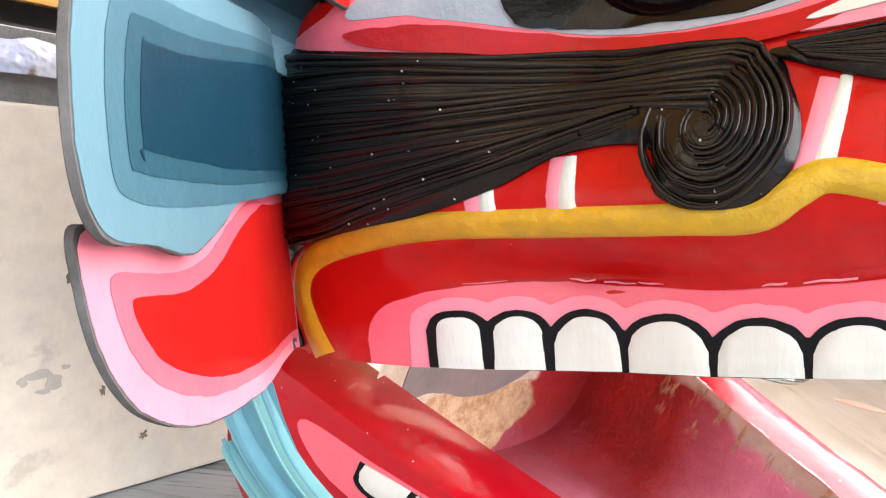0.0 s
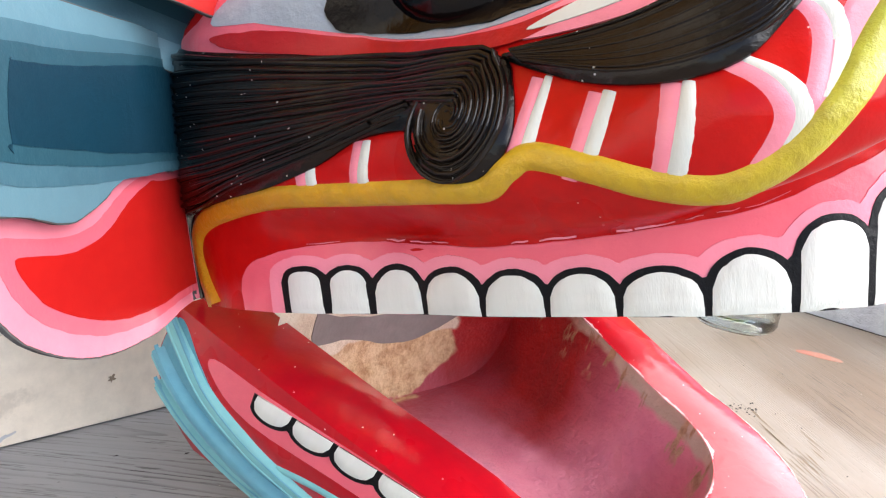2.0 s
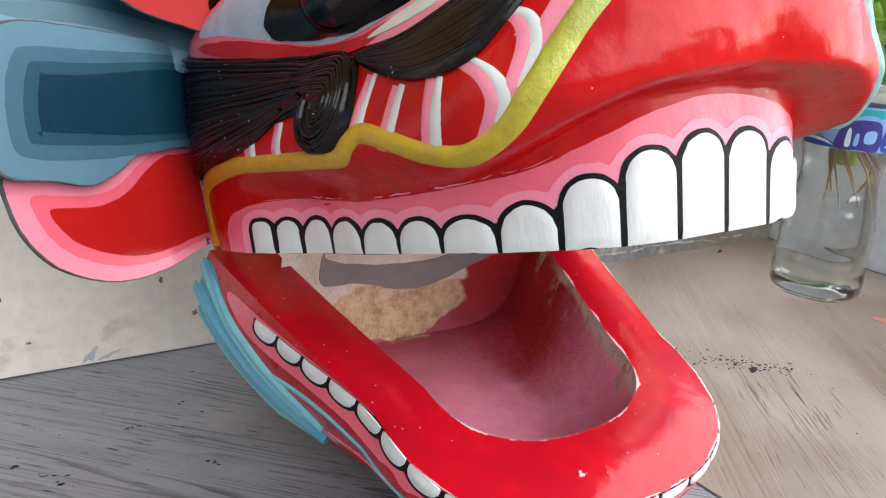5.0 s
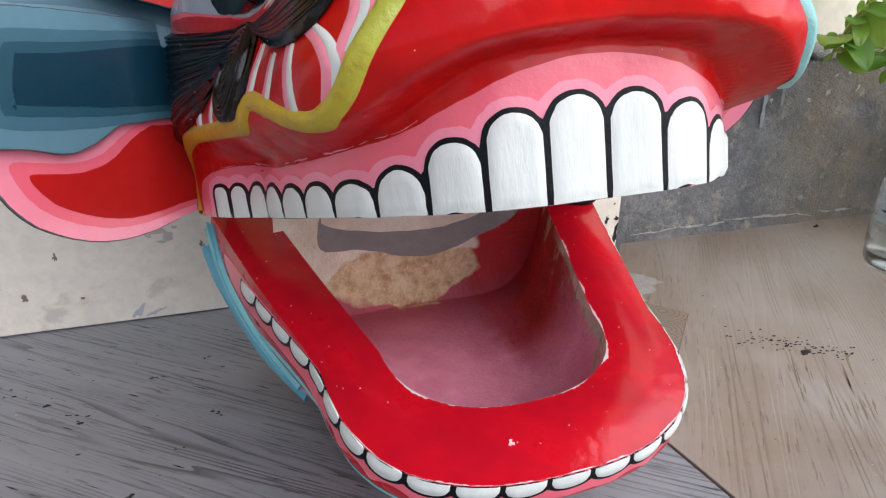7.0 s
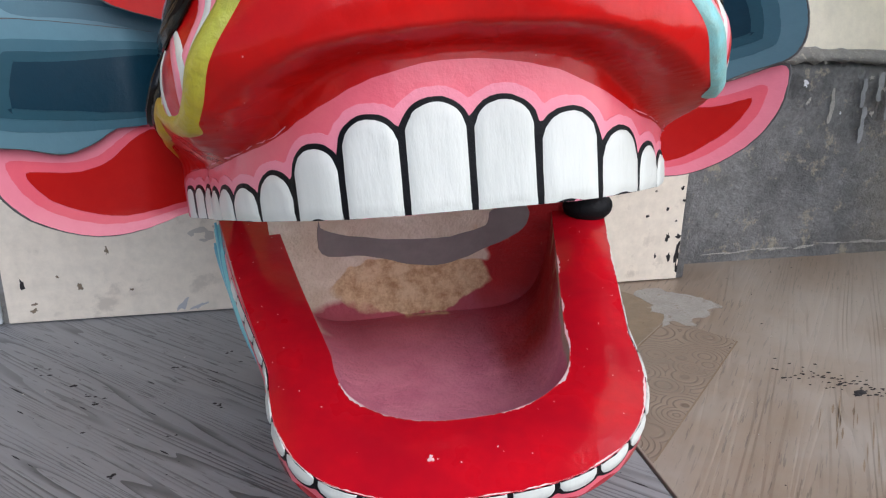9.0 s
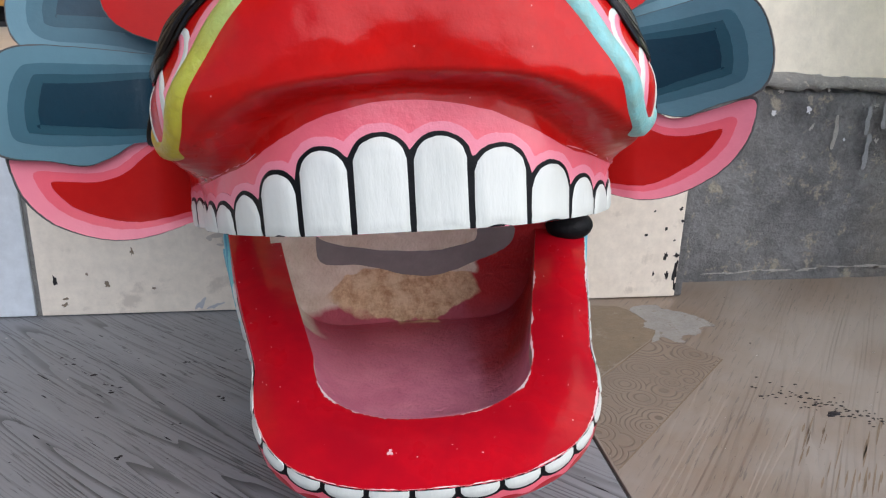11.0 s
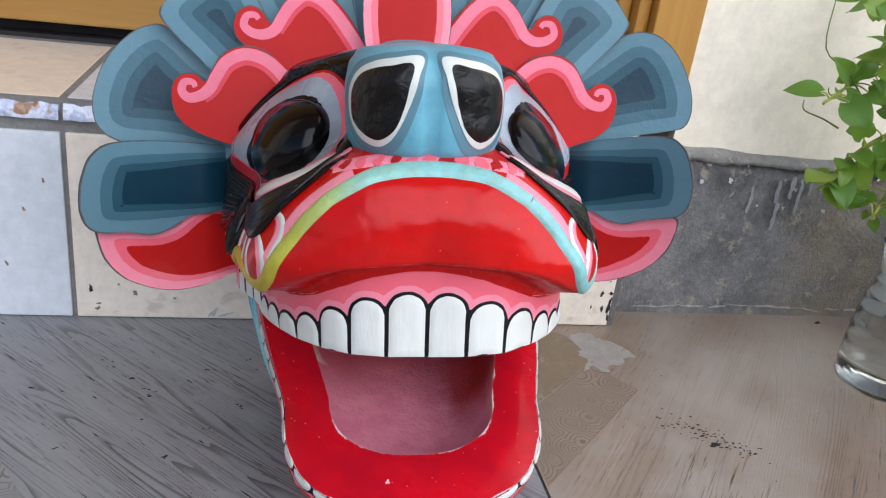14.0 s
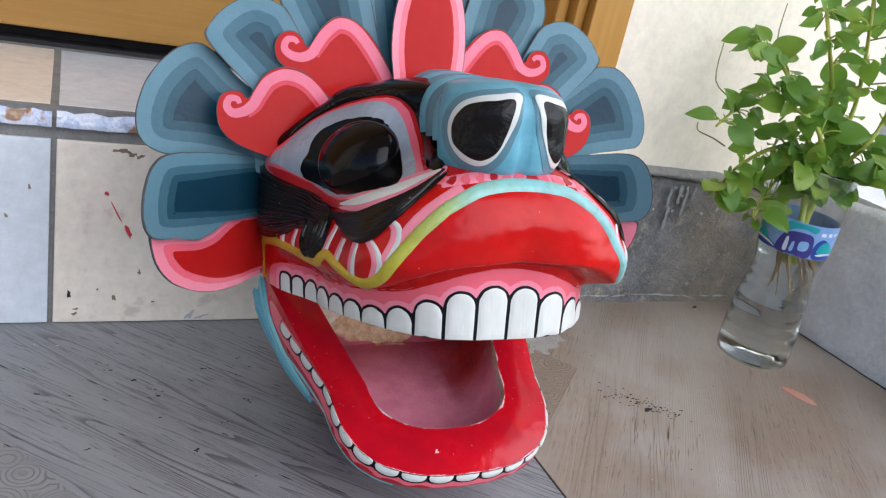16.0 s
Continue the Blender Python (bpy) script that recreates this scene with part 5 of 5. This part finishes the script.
for i, (x, z, a, b) in enumerate(((158, 74, 6, 2.8), (165, 69, 4.2, 3.4), (151, 71, 2.6, 2), (170, 76, 2, 1.4), (160, 65, 3.4, 1.5))):
    part("mark", blot(ry, x, z, a, b, rng.uniform(-0.4, 0.4), 0.3, 0.25 + 0.12 * i, 9), GREY_STAIN, t0, "grey-brown stain")
part("mark", blot(ry, 139, 8, 6.5, 3.2, 0.9, 0.5), BLUE_SMEAR, t0, "grey-blue paint smear")
part("mark", blot(ry, 152, 6, 6, 1.6, 0.4, 0.5), BLUE_SMEAR, t0, "grey-blue paint smear")
for x, z, a, b in ((60, 193, 7, 2.2), (70, 190, 5, 2), (78, 188, 4, 1.6), (84, 60, 1.6, 3), (60, 30, 2.2, 3), (44, 40, 1.2, 1.6), (170, 120, 2, 3), (215, 30, 2, 2.2), (100, 25, 1.5, 1.2), (190, 60, 1.2, 2.5)):
    part("mark", blot(ry, x, z, a, b, rng.uniform(-0.3, 0.3), 0.5), BROWN_STAIN, t0)
for x, z, a, b in ((583, 44, 2.0, 4.0), (594, 44, 3.2, 2.5), (586, 24, 2, 4), (595, 27, 2.2, 12), (596, 12, 1.5, 4), (593, 92, 1.8, 1.8), (580, 72, 1.6, 1.6), (596, 80, 1.4, 1.6), (560, 66, 1.6, 1.2), (572, 26, 1.2, 2.2), (590, 60, 1.0, 1.0), (566, 90, 1.2, 1.0)):
    part("mark", blot(ry, x, z, a, b, rng.uniform(-0.2, 0.2), 0.45), SOOT_AND_SHADE, t1)
for i, x, z in ((-1, -60, 60), (-1, -40, 120), (-1, -20, 150), (-1, -90, 90)):
    part("mark", blot(ry, x, z, 1.2, 3.0, rng.uniform(0, 1), 0.4), BROWN_STAIN, RISER[i])

# marks on the floor
fz = plane_z(0.0)
part("plaster_splash", patch(fz, [(545, -22), (541, -38), (546, -52), (538, -66), (545, -76), (533, -99), (547, -88), (552, -97), (561, -101), (565, -88), (582, -86), (592, -72), (606, -70), (600, -52), (590, -38), (575, -30), (568, -19)], 0.35, ku=1.0, n=4, step=14, wobble=3), CEMENT_SMEAR, floor, "splash of dried pale plaster")
part("paint_smear", patch(fz, [(860, -206), (868, -204), (878, -214), (884, -232), (879, -247), (871, -243), (864, -226)], 0.4, ku=1.0, n=4, step=8, wobble=1.5), PALE_RED_SMEAR, floor, "smear of dried red paint")


def fleck(bm, x, y, r, h):
    k = rng.randint(4, 6)
    a0 = rng.uniform(0, 6)
    st = rng.uniform(0.25, 0.7)
    lo = [bm.verts.new(((x + r * math.cos(a0 + i * 6.283 / k) * rng.uniform(0.6, 1.2)) / 1000, (y + st * r * math.sin(a0 + i * 6.283 / k) * rng.uniform(0.6, 1.2)) / 1000, 0.0002)) for i in range(k)]
    t = bm.verts.new((x / 1000, y / 1000, h / 1000))
    for i in range(k):
        bm.faces.new((lo[i], lo[(i + 1) % k], t))


def scatter(name, material, label, category, spots):
    bm = bmesh.new()
    for s in spots:
        fleck(bm, *s)
    return tagged(part(name, bm, material), label, category, kind="stuff")


spots = []
for _ in range(95):
    f = rng.random()
    spots.append((586 + 74 * f + rng.gauss(0, 7), -186 - 56 * f + rng.gauss(0, 9), rng.uniform(0.6, 2.6), 0.8))
spots += [(622, -226, 5.5, 2.5), (617, -229, 4, 2)]
scatter("charcoal_flecks", SOOT_AND_SHADE, "scattered black charcoal flecks on the brown floor tile", "debris", spots)
bm = bmesh.new()
for _ in range(34):
    x, y = 560 + rng.random() * 90, -240 - rng.random() * 70
    l = rng.uniform(5, 22)
    d = np.array([math.cos(radians(50)), math.sin(radians(50))])
    a, b = np.array([x, y]) - d * l, np.array([x, y]) + d * l
    ribbon(bm, fz, [tuple(a), tuple((a + b) / 2), tuple(b)], rng.uniform(0.6, 1.8), 0, 0.2, ku=1.0, n=2, sides=2, taper=(0.2, 0.2))
tagged(part("soot_streaks", bm, BROWN_STAIN), "faint dark streaks in the grain of the tile", "stain", kind="stuff")
spots = [(903, 17, 6, 4)]
for x, y, n in ((55, -91, 3), (76, -113, 5), (90, -132, 3), (97, -140, 3), (175, -160, 4), (144, -100, 3), (179, -83, 3), (32, -218, 3), (-10, -132, 2), (120, -230, 3), (150, -190, 2)):
    spots += [(x + rng.gauss(0, 2.2), y + rng.gauss(0, 2.2), rng.uniform(1.2, 2.8), 0.8) for _ in range(n)]
spots += [(rng.uniform(-150, 430), rng.uniform(-420, -20), rng.choice((0.5, 0.7, 1.0, 1.8)), 0.6) for _ in range(120)]
spots += [(rng.uniform(440, 1030), rng.uniform(-420, 20), rng.choice((0.5, 0.6, 0.9, 1.4)), 0.6) for _ in range(60)]
scatter("dark_flecks", SOOT_AND_SHADE, "small dark specks and crumbs over the floor tiles", "debris", spots)
scatter("pale_flecks", CRUST, "small pale crumbs of plaster on the floor", "debris", [(rng.uniform(-100, 1000), rng.uniform(-420, 20), rng.choice((0.5, 0.8, 1.3)), 0.7) for _ in range(80)])
bm = bmesh.new()
for _ in range(70):
    x, y = rng.uniform(-150, 425), rng.uniform(-420, -15)
    l = rng.uniform(3, 10)
    d = np.array([math.cos(radians(-44)), math.sin(radians(-44))])
    a, b = np.array([x, y]) - d * l, np.array([x, y]) + d * l
    ribbon(bm, fz, [tuple(a), tuple((a + b) / 2), tuple(b)], rng.uniform(0.5, 1.5), 0, 0.2, ku=1.0, n=2, sides=2, taper=(0.2, 0.2))
tagged(part("grain_scratches", bm, SOOT_AND_SHADE), "dark scratches along the grain of the grey tile", "stain", kind="stuff")


# ---- water bottle with a cutting ----
BX, BY = 0.882, -0.124
m, nd, lk, bs = node_material("clear_plastic")
bs.inputs["Base Color"].default_value = (0.96, 0.98, 0.98, 1)
bs.inputs["Roughness"].default_value, bs.inputs["IOR"].default_value = 0.04, 1.45
bs.inputs["Transmission Weight"].default_value = 1.0
CLEAR = m
m, nd, lk, bs = node_material("still_water")
bs.inputs["Base Color"].default_value = (0.93, 0.96, 0.93, 1)
bs.inputs["Roughness"].default_value, bs.inputs["IOR"].default_value = 0.0, 1.33
bs.inputs["Transmission Weight"].default_value = 1.0
WATER = m
bottle = tagged(empty("water_bottle", pose(BX, BY, 0)), "clear plastic bottle cut open and filled with water", "bottle")
BZ = np.array([0, 4, 10, 40, 65, 85, 105, 122, 136, 150, 164, 190, 230, 262, 280.0])
BR = np.array([38, 46, 48.5, 48.5, 47.5, 46.5, 43.5, 40.5, 39.5, 41, 44.5, 45.5, 45.5, 45, 45.2])


def bottle_radius(z, a):
    r = np.interp(z, BZ, BR)
    z = np.asarray(z, float)
    r = r + np.where((z > 12) & (z < 130), 0.4 * np.sin(z * 0.33 + 1.2 * np.sin(a * 2) + 0.6 * np.sin(a * 5)), 0)
    return r + 0.5 * np.sin(a * 5) * np.clip(1 - z / 30, 0, 1) * 2


def turned_bm(z_list, gap, closed=False, lid=False):
    bm = bmesh.new()
    rings = []
    for z in z_list:
        ring = []
        for i in range(56):
            a = 2 * math.pi * i / 56
            r = float(bottle_radius(z, a)) - gap
            ring.append(bm.verts.new((r * math.cos(a) / 1000, r * math.sin(a) / 1000, z / 1000)))
        rings.append(ring)
    for a, b in zip(rings, rings[1:]):
        for i in range(56):
            j = (i + 1) % 56
            bm.faces.new((a[i], a[j], b[j], b[i]))
    bm.faces.new(rings[0][::-1])
    if lid:
        bm.faces.new(rings[-1])
    return bm, rings


zl = np.concatenate([[0.3, 2, 5, 10], np.arange(14, 281, 4.0)])
bm, outer = turned_bm(zl, 0.0)
zi = np.concatenate([[1.0, 3, 6, 10.5], np.arange(14, 281, 4.0)])
ring_in = []
for z in zi:
    ring_in.append([bm.verts.new(((float(bottle_radius(z, 2 * math.pi * i / 56)) - 0.5) * math.cos(2 * math.pi * i / 56) / 1000, (float(bottle_radius(z, 2 * math.pi * i / 56)) - 0.5) * math.sin(2 * math.pi * i / 56) / 1000, z / 1000)) for i in range(56)])
for a, b in zip(ring_in, ring_in[1:]):
    for i in range(56):
        j = (i + 1) % 56
        bm.faces.new((b[i], b[j], a[j], a[i]))
bm.faces.new(ring_in[0])
for i in range(56):
    j = (i + 1) % 56
    bm.faces.new((outer[-1][i], outer[-1][j], ring_in[-1][j], ring_in[-1][i]))
shell = part("shell", bm, CLEAR, bottle, "clear ribbed plastic shell")
shell.visible_shadow = False
bm, _ = turned_bm(np.concatenate([[1.6, 4, 8, 12], np.arange(16, 181, 4.0)]), 0.9, lid=True)
water = part("water", bm, WATER, bottle, "clear water")
water.visible_shadow = False


def wrap(u, v):
    a = np.asarray(u, float) / 45.0
    v = np.asarray(v, float)
    r = np.interp(v, BZ, BR) + 0.4
    return np.stack([r * np.sin(a), -r * np.cos(a), v], 1) / 1000


DEEP_BLUE = paint("label_deep_blue", (0.03, 0.07, 0.30), (0.02, 0.04, 0.20), 0.3, coat=0.3)
MID_BLUE = paint("label_blue", (0.16, 0.34, 0.62), (0.30, 0.45, 0.66), 0.3, coat=0.3)
PALE_LABEL = paint("label_pale", (0.13, 0.25, 0.52), (0.30, 0.44, 0.66), 0.3, coat=0.3)
LABEL_GREEN = paint("label_green", (0.03, 0.34, 0.34), (0.02, 0.26, 0.32), 0.3, coat=0.3)
INDIGO = paint("label_indigo", (0.035, 0.03, 0.16), (0.06, 0.05, 0.24), 0.3, coat=0.3)
LABEL_WHITE = paint("label_white", (0.62, 0.68, 0.74), (0.50, 0.58, 0.68), 0.3, coat=0.3)
label = part("label", sheet_bm(wrap, np.linspace(-141, 141, 72), np.linspace(168, 213, 8)), PALE_LABEL, bottle, "blue and white printed film label")
for x0 in (-108, -14, 80):
    for shape, mat, rise in (
            ([(0, 196), (-2, 212), (6, 222), (18, 218), (30, 206), (44, 200), (46, 195), (20, 194.5)], DEEP_BLUE, 0.15),
            ([(4, 204), (6, 214), (14, 219), (24, 214), (34, 205), (24, 203), (14, 202)], LABEL_GREEN, 0.3),
            ([(3, 200), (10, 199.5), (22, 200.5), (36, 199), (46, 197), (36, 202), (22, 203), (10, 202.5)], LABEL_WHITE, 0.45),
            ([(48, 195), (47, 206), (52, 218), (60, 224), (74, 226), (88, 222), (90, 196), (70, 195)], INDIGO, 0.18),
            ([(54, 222), (62, 228), (76, 231), (88, 228), (90, 236), (70, 237), (54, 236)], LABEL_GREEN, 0.2),
            ([(56, 199), (57, 215), (60, 215), (61, 199)], LABEL_WHITE, 0.35),
            ([(64, 200), (65, 211), (68, 211), (68, 200)], MID_BLUE, 0.35),
            ([(74, 203), (74, 214), (84, 215), (84, 204)], MID_BLUE, 0.35)):
        part("label_shape", patch(wrap, [(x0 + u, v - 26) for u, v in shape], rise, ku=1.0, n=4, step=5, skirt=0.1), mat, label)
    for k, (u, w) in enumerate(((2, 7), (13, 6), (23, 6), (33, 8))):
        part("label_bar", patch(wrap, [(x0 + u, 200 + 0.4 * k), (x0 + u, 204.5 + 0.4 * k), (x0 + u + w, 204.5 + 0.4 * k), (x0 + u + w, 200 + 0.4 * k)], 0.3, ku=1.0, step=4, skirt=0.1, smooth=False), LABEL_WHITE, label)

m, nd, lk, bs = node_material("leaf_green")
oi = nd.new("ShaderNodeObjectInfo")
v = coords(nd, lk)
n1 = noise_fac(nd, lk, v, 120, 4)
cr = nd.new("ShaderNodeValToRGB")
cr.color_ramp.elements[0].color, cr.color_ramp.elements[1].color = (0.10, 0.23, 0.025, 1), (0.42, 0.50, 0.05, 1)
cr.color_ramp.elements.new(0.6).color = (0.20, 0.35, 0.035, 1)
lk.new(oi.outputs["Random"], cr.inputs[0])
lk.new(mix(nd, lk, n1, cr.outputs[0], (0.11, 0.22, 0.03)), bs.inputs["Base Color"])
bs.inputs["Roughness"].default_value = 0.42
tr = nd.new("ShaderNodeBsdfTranslucent")
tr.inputs["Color"].default_value = (0.22, 0.42, 0.05, 1)
ms = nd.new("ShaderNodeMixShader")
ms.inputs[0].default_value = 0.38
lk.new(bs.outputs[0], ms.inputs[1])
lk.new(tr.outputs[0], ms.inputs[2])
lk.new(ms.outputs[0], nd["Material Output"].inputs["Surface"])
LEAF = m
STEM = paint("stem_green", (0.44, 0.47, 0.09), (0.32, 0.38, 0.07), 0.45, coat=0)
TENDRIL = paint("tendril_brown", (0.24, 0.26, 0.07), (0.16, 0.17, 0.05), 0.6, coat=0)
ROOT = paint("root_brown", (0.36, 0.24, 0.11), (0.25, 0.16, 0.08), 0.7, coat=0)
plant = tagged(empty("leafy_cutting", pose(BX, BY, 0)), "leafy green cutting with round leaves growing from the bottle", "plant")


def tube(bm, path, r0, r1, n=5, seg=6):
    p = spline(path, n, False)
    k = len(p)
    prev = None
    for i in range(k):
        t = Vector(p[min(i + 1, k - 1)] - p[max(i - 1, 0)]).normalized()
        a = t.cross(Vector((0.3, 0.2, 1))).normalized()
        b = t.cross(a)
        r = r0 + (r1 - r0) * i / (k - 1)
        ring = [bm.verts.new(Vector(p[i]) + (a * math.cos(q) + b * math.sin(q)) * r) for q in np.linspace(0, 2 * math.pi, seg, endpoint=False)]
        if prev:
            for j in range(seg):
                h = (j + 1) % seg
                bm.faces.new((prev[j], prev[h], ring[h], ring[j]))
        prev = ring
    return p


def leaf_mesh(name, width, cup, fold):
    bm = bmesh.new()
    rows = []
    for i, t in enumerate(np.linspace(0, 1, 9)):
        w = width * (math.sin(math.pi * min(1, t * 0.93 + 0.06)) ** 0.62) * (1.12 - 0.55 * t)
        row = []
        for s in np.linspace(-1, 1, 7):
            back = -0.16 * (abs(s) ** 1.5) * (1 - t) ** 2
            row.append(bm.verts.new((s * w, t + back, -cup * t * t + fold * abs(s) * w * 0.5 - 0.05 * math.sin(t * 6 + s * 2) * abs(s))))
        rows.append(row)
    for a, b in zip(rows, rows[1:]):
        for j in range(6):
            bm.faces.new((a[j], a[j + 1], b[j + 1], b[j]))
    me = bpy.data.meshes.new(name)
    bm.normal_update()
    bm.to_mesh(me)
    bm.free()
    me.materials.append(LEAF)
    for q in me.polygons:
        q.use_smooth = True
    return me


LEAVES = [leaf_mesh("leaf", 0.46, 0.25, 0.35), leaf_mesh("leaf", 0.52, 0.12, 0.2), leaf_mesh("leaf", 0.38, 0.4, 0.5)]
prng = random.Random(21)
SIDE = Vector((0.68, -0.73, 0))     # along the picture of the cutting, away from the step
DEEP = Vector((0.73, 0.68, 0))      # away from the step's corner


def at(side, up, deep=0.0):
    return SIDE * side + DEEP * deep + Vector((0, 0, up))


def put_leaf(pos, size, aim, droop):
    ob = new("leaf", prng.choice(LEAVES))
    ob.parent = plant
    d = Vector((aim.x, aim.y, aim.z - droop)).normalized()
    face = Vector((-DEEP.x * 0.75 + prng.uniform(-0.5, 0.5), -DEEP.y * 0.75 + prng.uniform(-0.5, 0.5), prng.uniform(0.2, 1.0)))
    x = d.cross(face).normalized()
    z = x.cross(d).normalized()
    m3 = Matrix((x, d, z)).transposed().to_4x4()
    ob.matrix_basis = Matrix.Translation(pos) @ m3 @ Matrix.Diagonal((size, size, size, 1))


STEMS = [
    [(0.0, 0.15), (-0.01, 0.22), (-0.03, 0.29), (-0.065, 0.285), (-0.10, 0.25), (-0.115, 0.215)],
    [(0.005, 0.15), (0.0, 0.24), (-0.02, 0.32), (-0.07, 0.345), (-0.115, 0.33), (-0.14, 0.30)],
    [(-0.005, 0.15), (-0.005, 0.24), (-0.04, 0.33), (-0.085, 0.385), (-0.12, 0.40)],
    [(0.01, 0.15), (0.005, 0.25), (-0.015, 0.35), (-0.05, 0.43), (-0.075, 0.49)],
    [(0.0, 0.15), (0.01, 0.26), (0.01, 0.36), (-0.01, 0.45), (-0.025, 0.52)],
    [(0.01, 0.15), (0.015, 0.25), (0.04, 0.33), (0.05, 0.41), (0.045, 0.48)],
    [(0.012, 0.15), (0.02, 0.25), (0.055, 0.30), (0.10, 0.33), (0.15, 0.35)],
    [(0.0, 0.15), (-0.004, 0.23), (-0.02, 0.27), (-0.04, 0.255), (-0.055, 0.225), (-0.06, 0.20)],
    [(0.01, 0.15), (0.02, 0.25), (0.05, 0.29), (0.085, 0.29), (0.11, 0.27)],
]
for i, st in enumerate(STEMS):
    bm = bmesh.new()
    dp = [prng.uniform(-0.01, 0.01)] * 2 + [prng.uniform(-0.05, 0.03) for _ in st[2:]]
    path = [tuple(at(s * (0.4 if k < 2 else 1), u, d)) for k, ((s, u), d) in enumerate(zip(st, dp))]
    p = tube(bm, path, 0.0038 if i % 3 else 0.0050, 0.0017)
    part("stem", bm, STEM, plant)
    free = [q for q in p if q[2] > 0.245 or (q[2] > 0.19 and np.hypot(q[0], q[1]) > 0.052)]
    for k in range(0, len(free), 2):
        for _ in range(4 if prng.random() < 0.5 else 5):
            aim = Vector((prng.uniform(-1, 1), prng.uniform(-1, 1), prng.uniform(-0.2, 0.9)))
            aim = (aim - DEEP * 0.3).normalized()
            base = Vector(free[k])
            tip = base + aim * prng.uniform(0.008, 0.026)
            b2 = bmesh.new()
            tube(b2, [tuple(base), tuple((base + tip) / 2 + Vector((0, 0, 0.003))), tuple(tip)], 0.0011, 0.0008, 3, 5)
            part("leaf_stalk", b2, STEM, plant)
            put_leaf(tip, prng.choice((0.015, 0.022, 0.028, 0.034)), aim, prng.uniform(0.1, 0.9))
for s, u, a, b in ((-0.13, 0.33, -0.05, 0.07), (-0.12, 0.30, -0.04, 0.01), (-0.09, 0.40, -0.025, 0.06), (-0.06, 0.46, 0.015, 0.06), (-0.03, 0.49, 0.03, 0.05), (0.02, 0.45, 0.05, 0.03), (-0.14, 0.28, -0.035, 0.015), (0.04, 0.40, 0.06, 0.025)):
    bm = bmesh.new()
    q = at(s, u, prng.uniform(-0.03, 0.01))
    tube(bm, [tuple(q - SIDE * a * 0.5 - Vector((0, 0, b * 0.4))), tuple(q), tuple(q + SIDE * a * 0.6 + Vector((0, 0, b * 0.3))), tuple(q + SIDE * a * 0.7 + Vector((0, 0, b)))], 0.0012, 0.0006, 4, 5)
    part("flower_spike", bm, TENDRIL, plant, "thin brownish flower spike")
bm = bmesh.new()
for k in range(14):
    a = prng.uniform(0, 6.28)
    tube(bm, [(0.012 * math.cos(a), 0.012 * math.sin(a), 0.17), (0.02 * math.cos(a) + 0.01, 0.02 * math.sin(a) - 0.008, 0.145), (0.024 * math.cos(a + 0.6) + 0.012, 0.022 * math.sin(a + 0.6) - 0.01, 0.118 - prng.uniform(0, 0.02))], 0.0016, 0.0006, 3, 5)
part("roots", bm, ROOT, plant, "brown roots in the water")
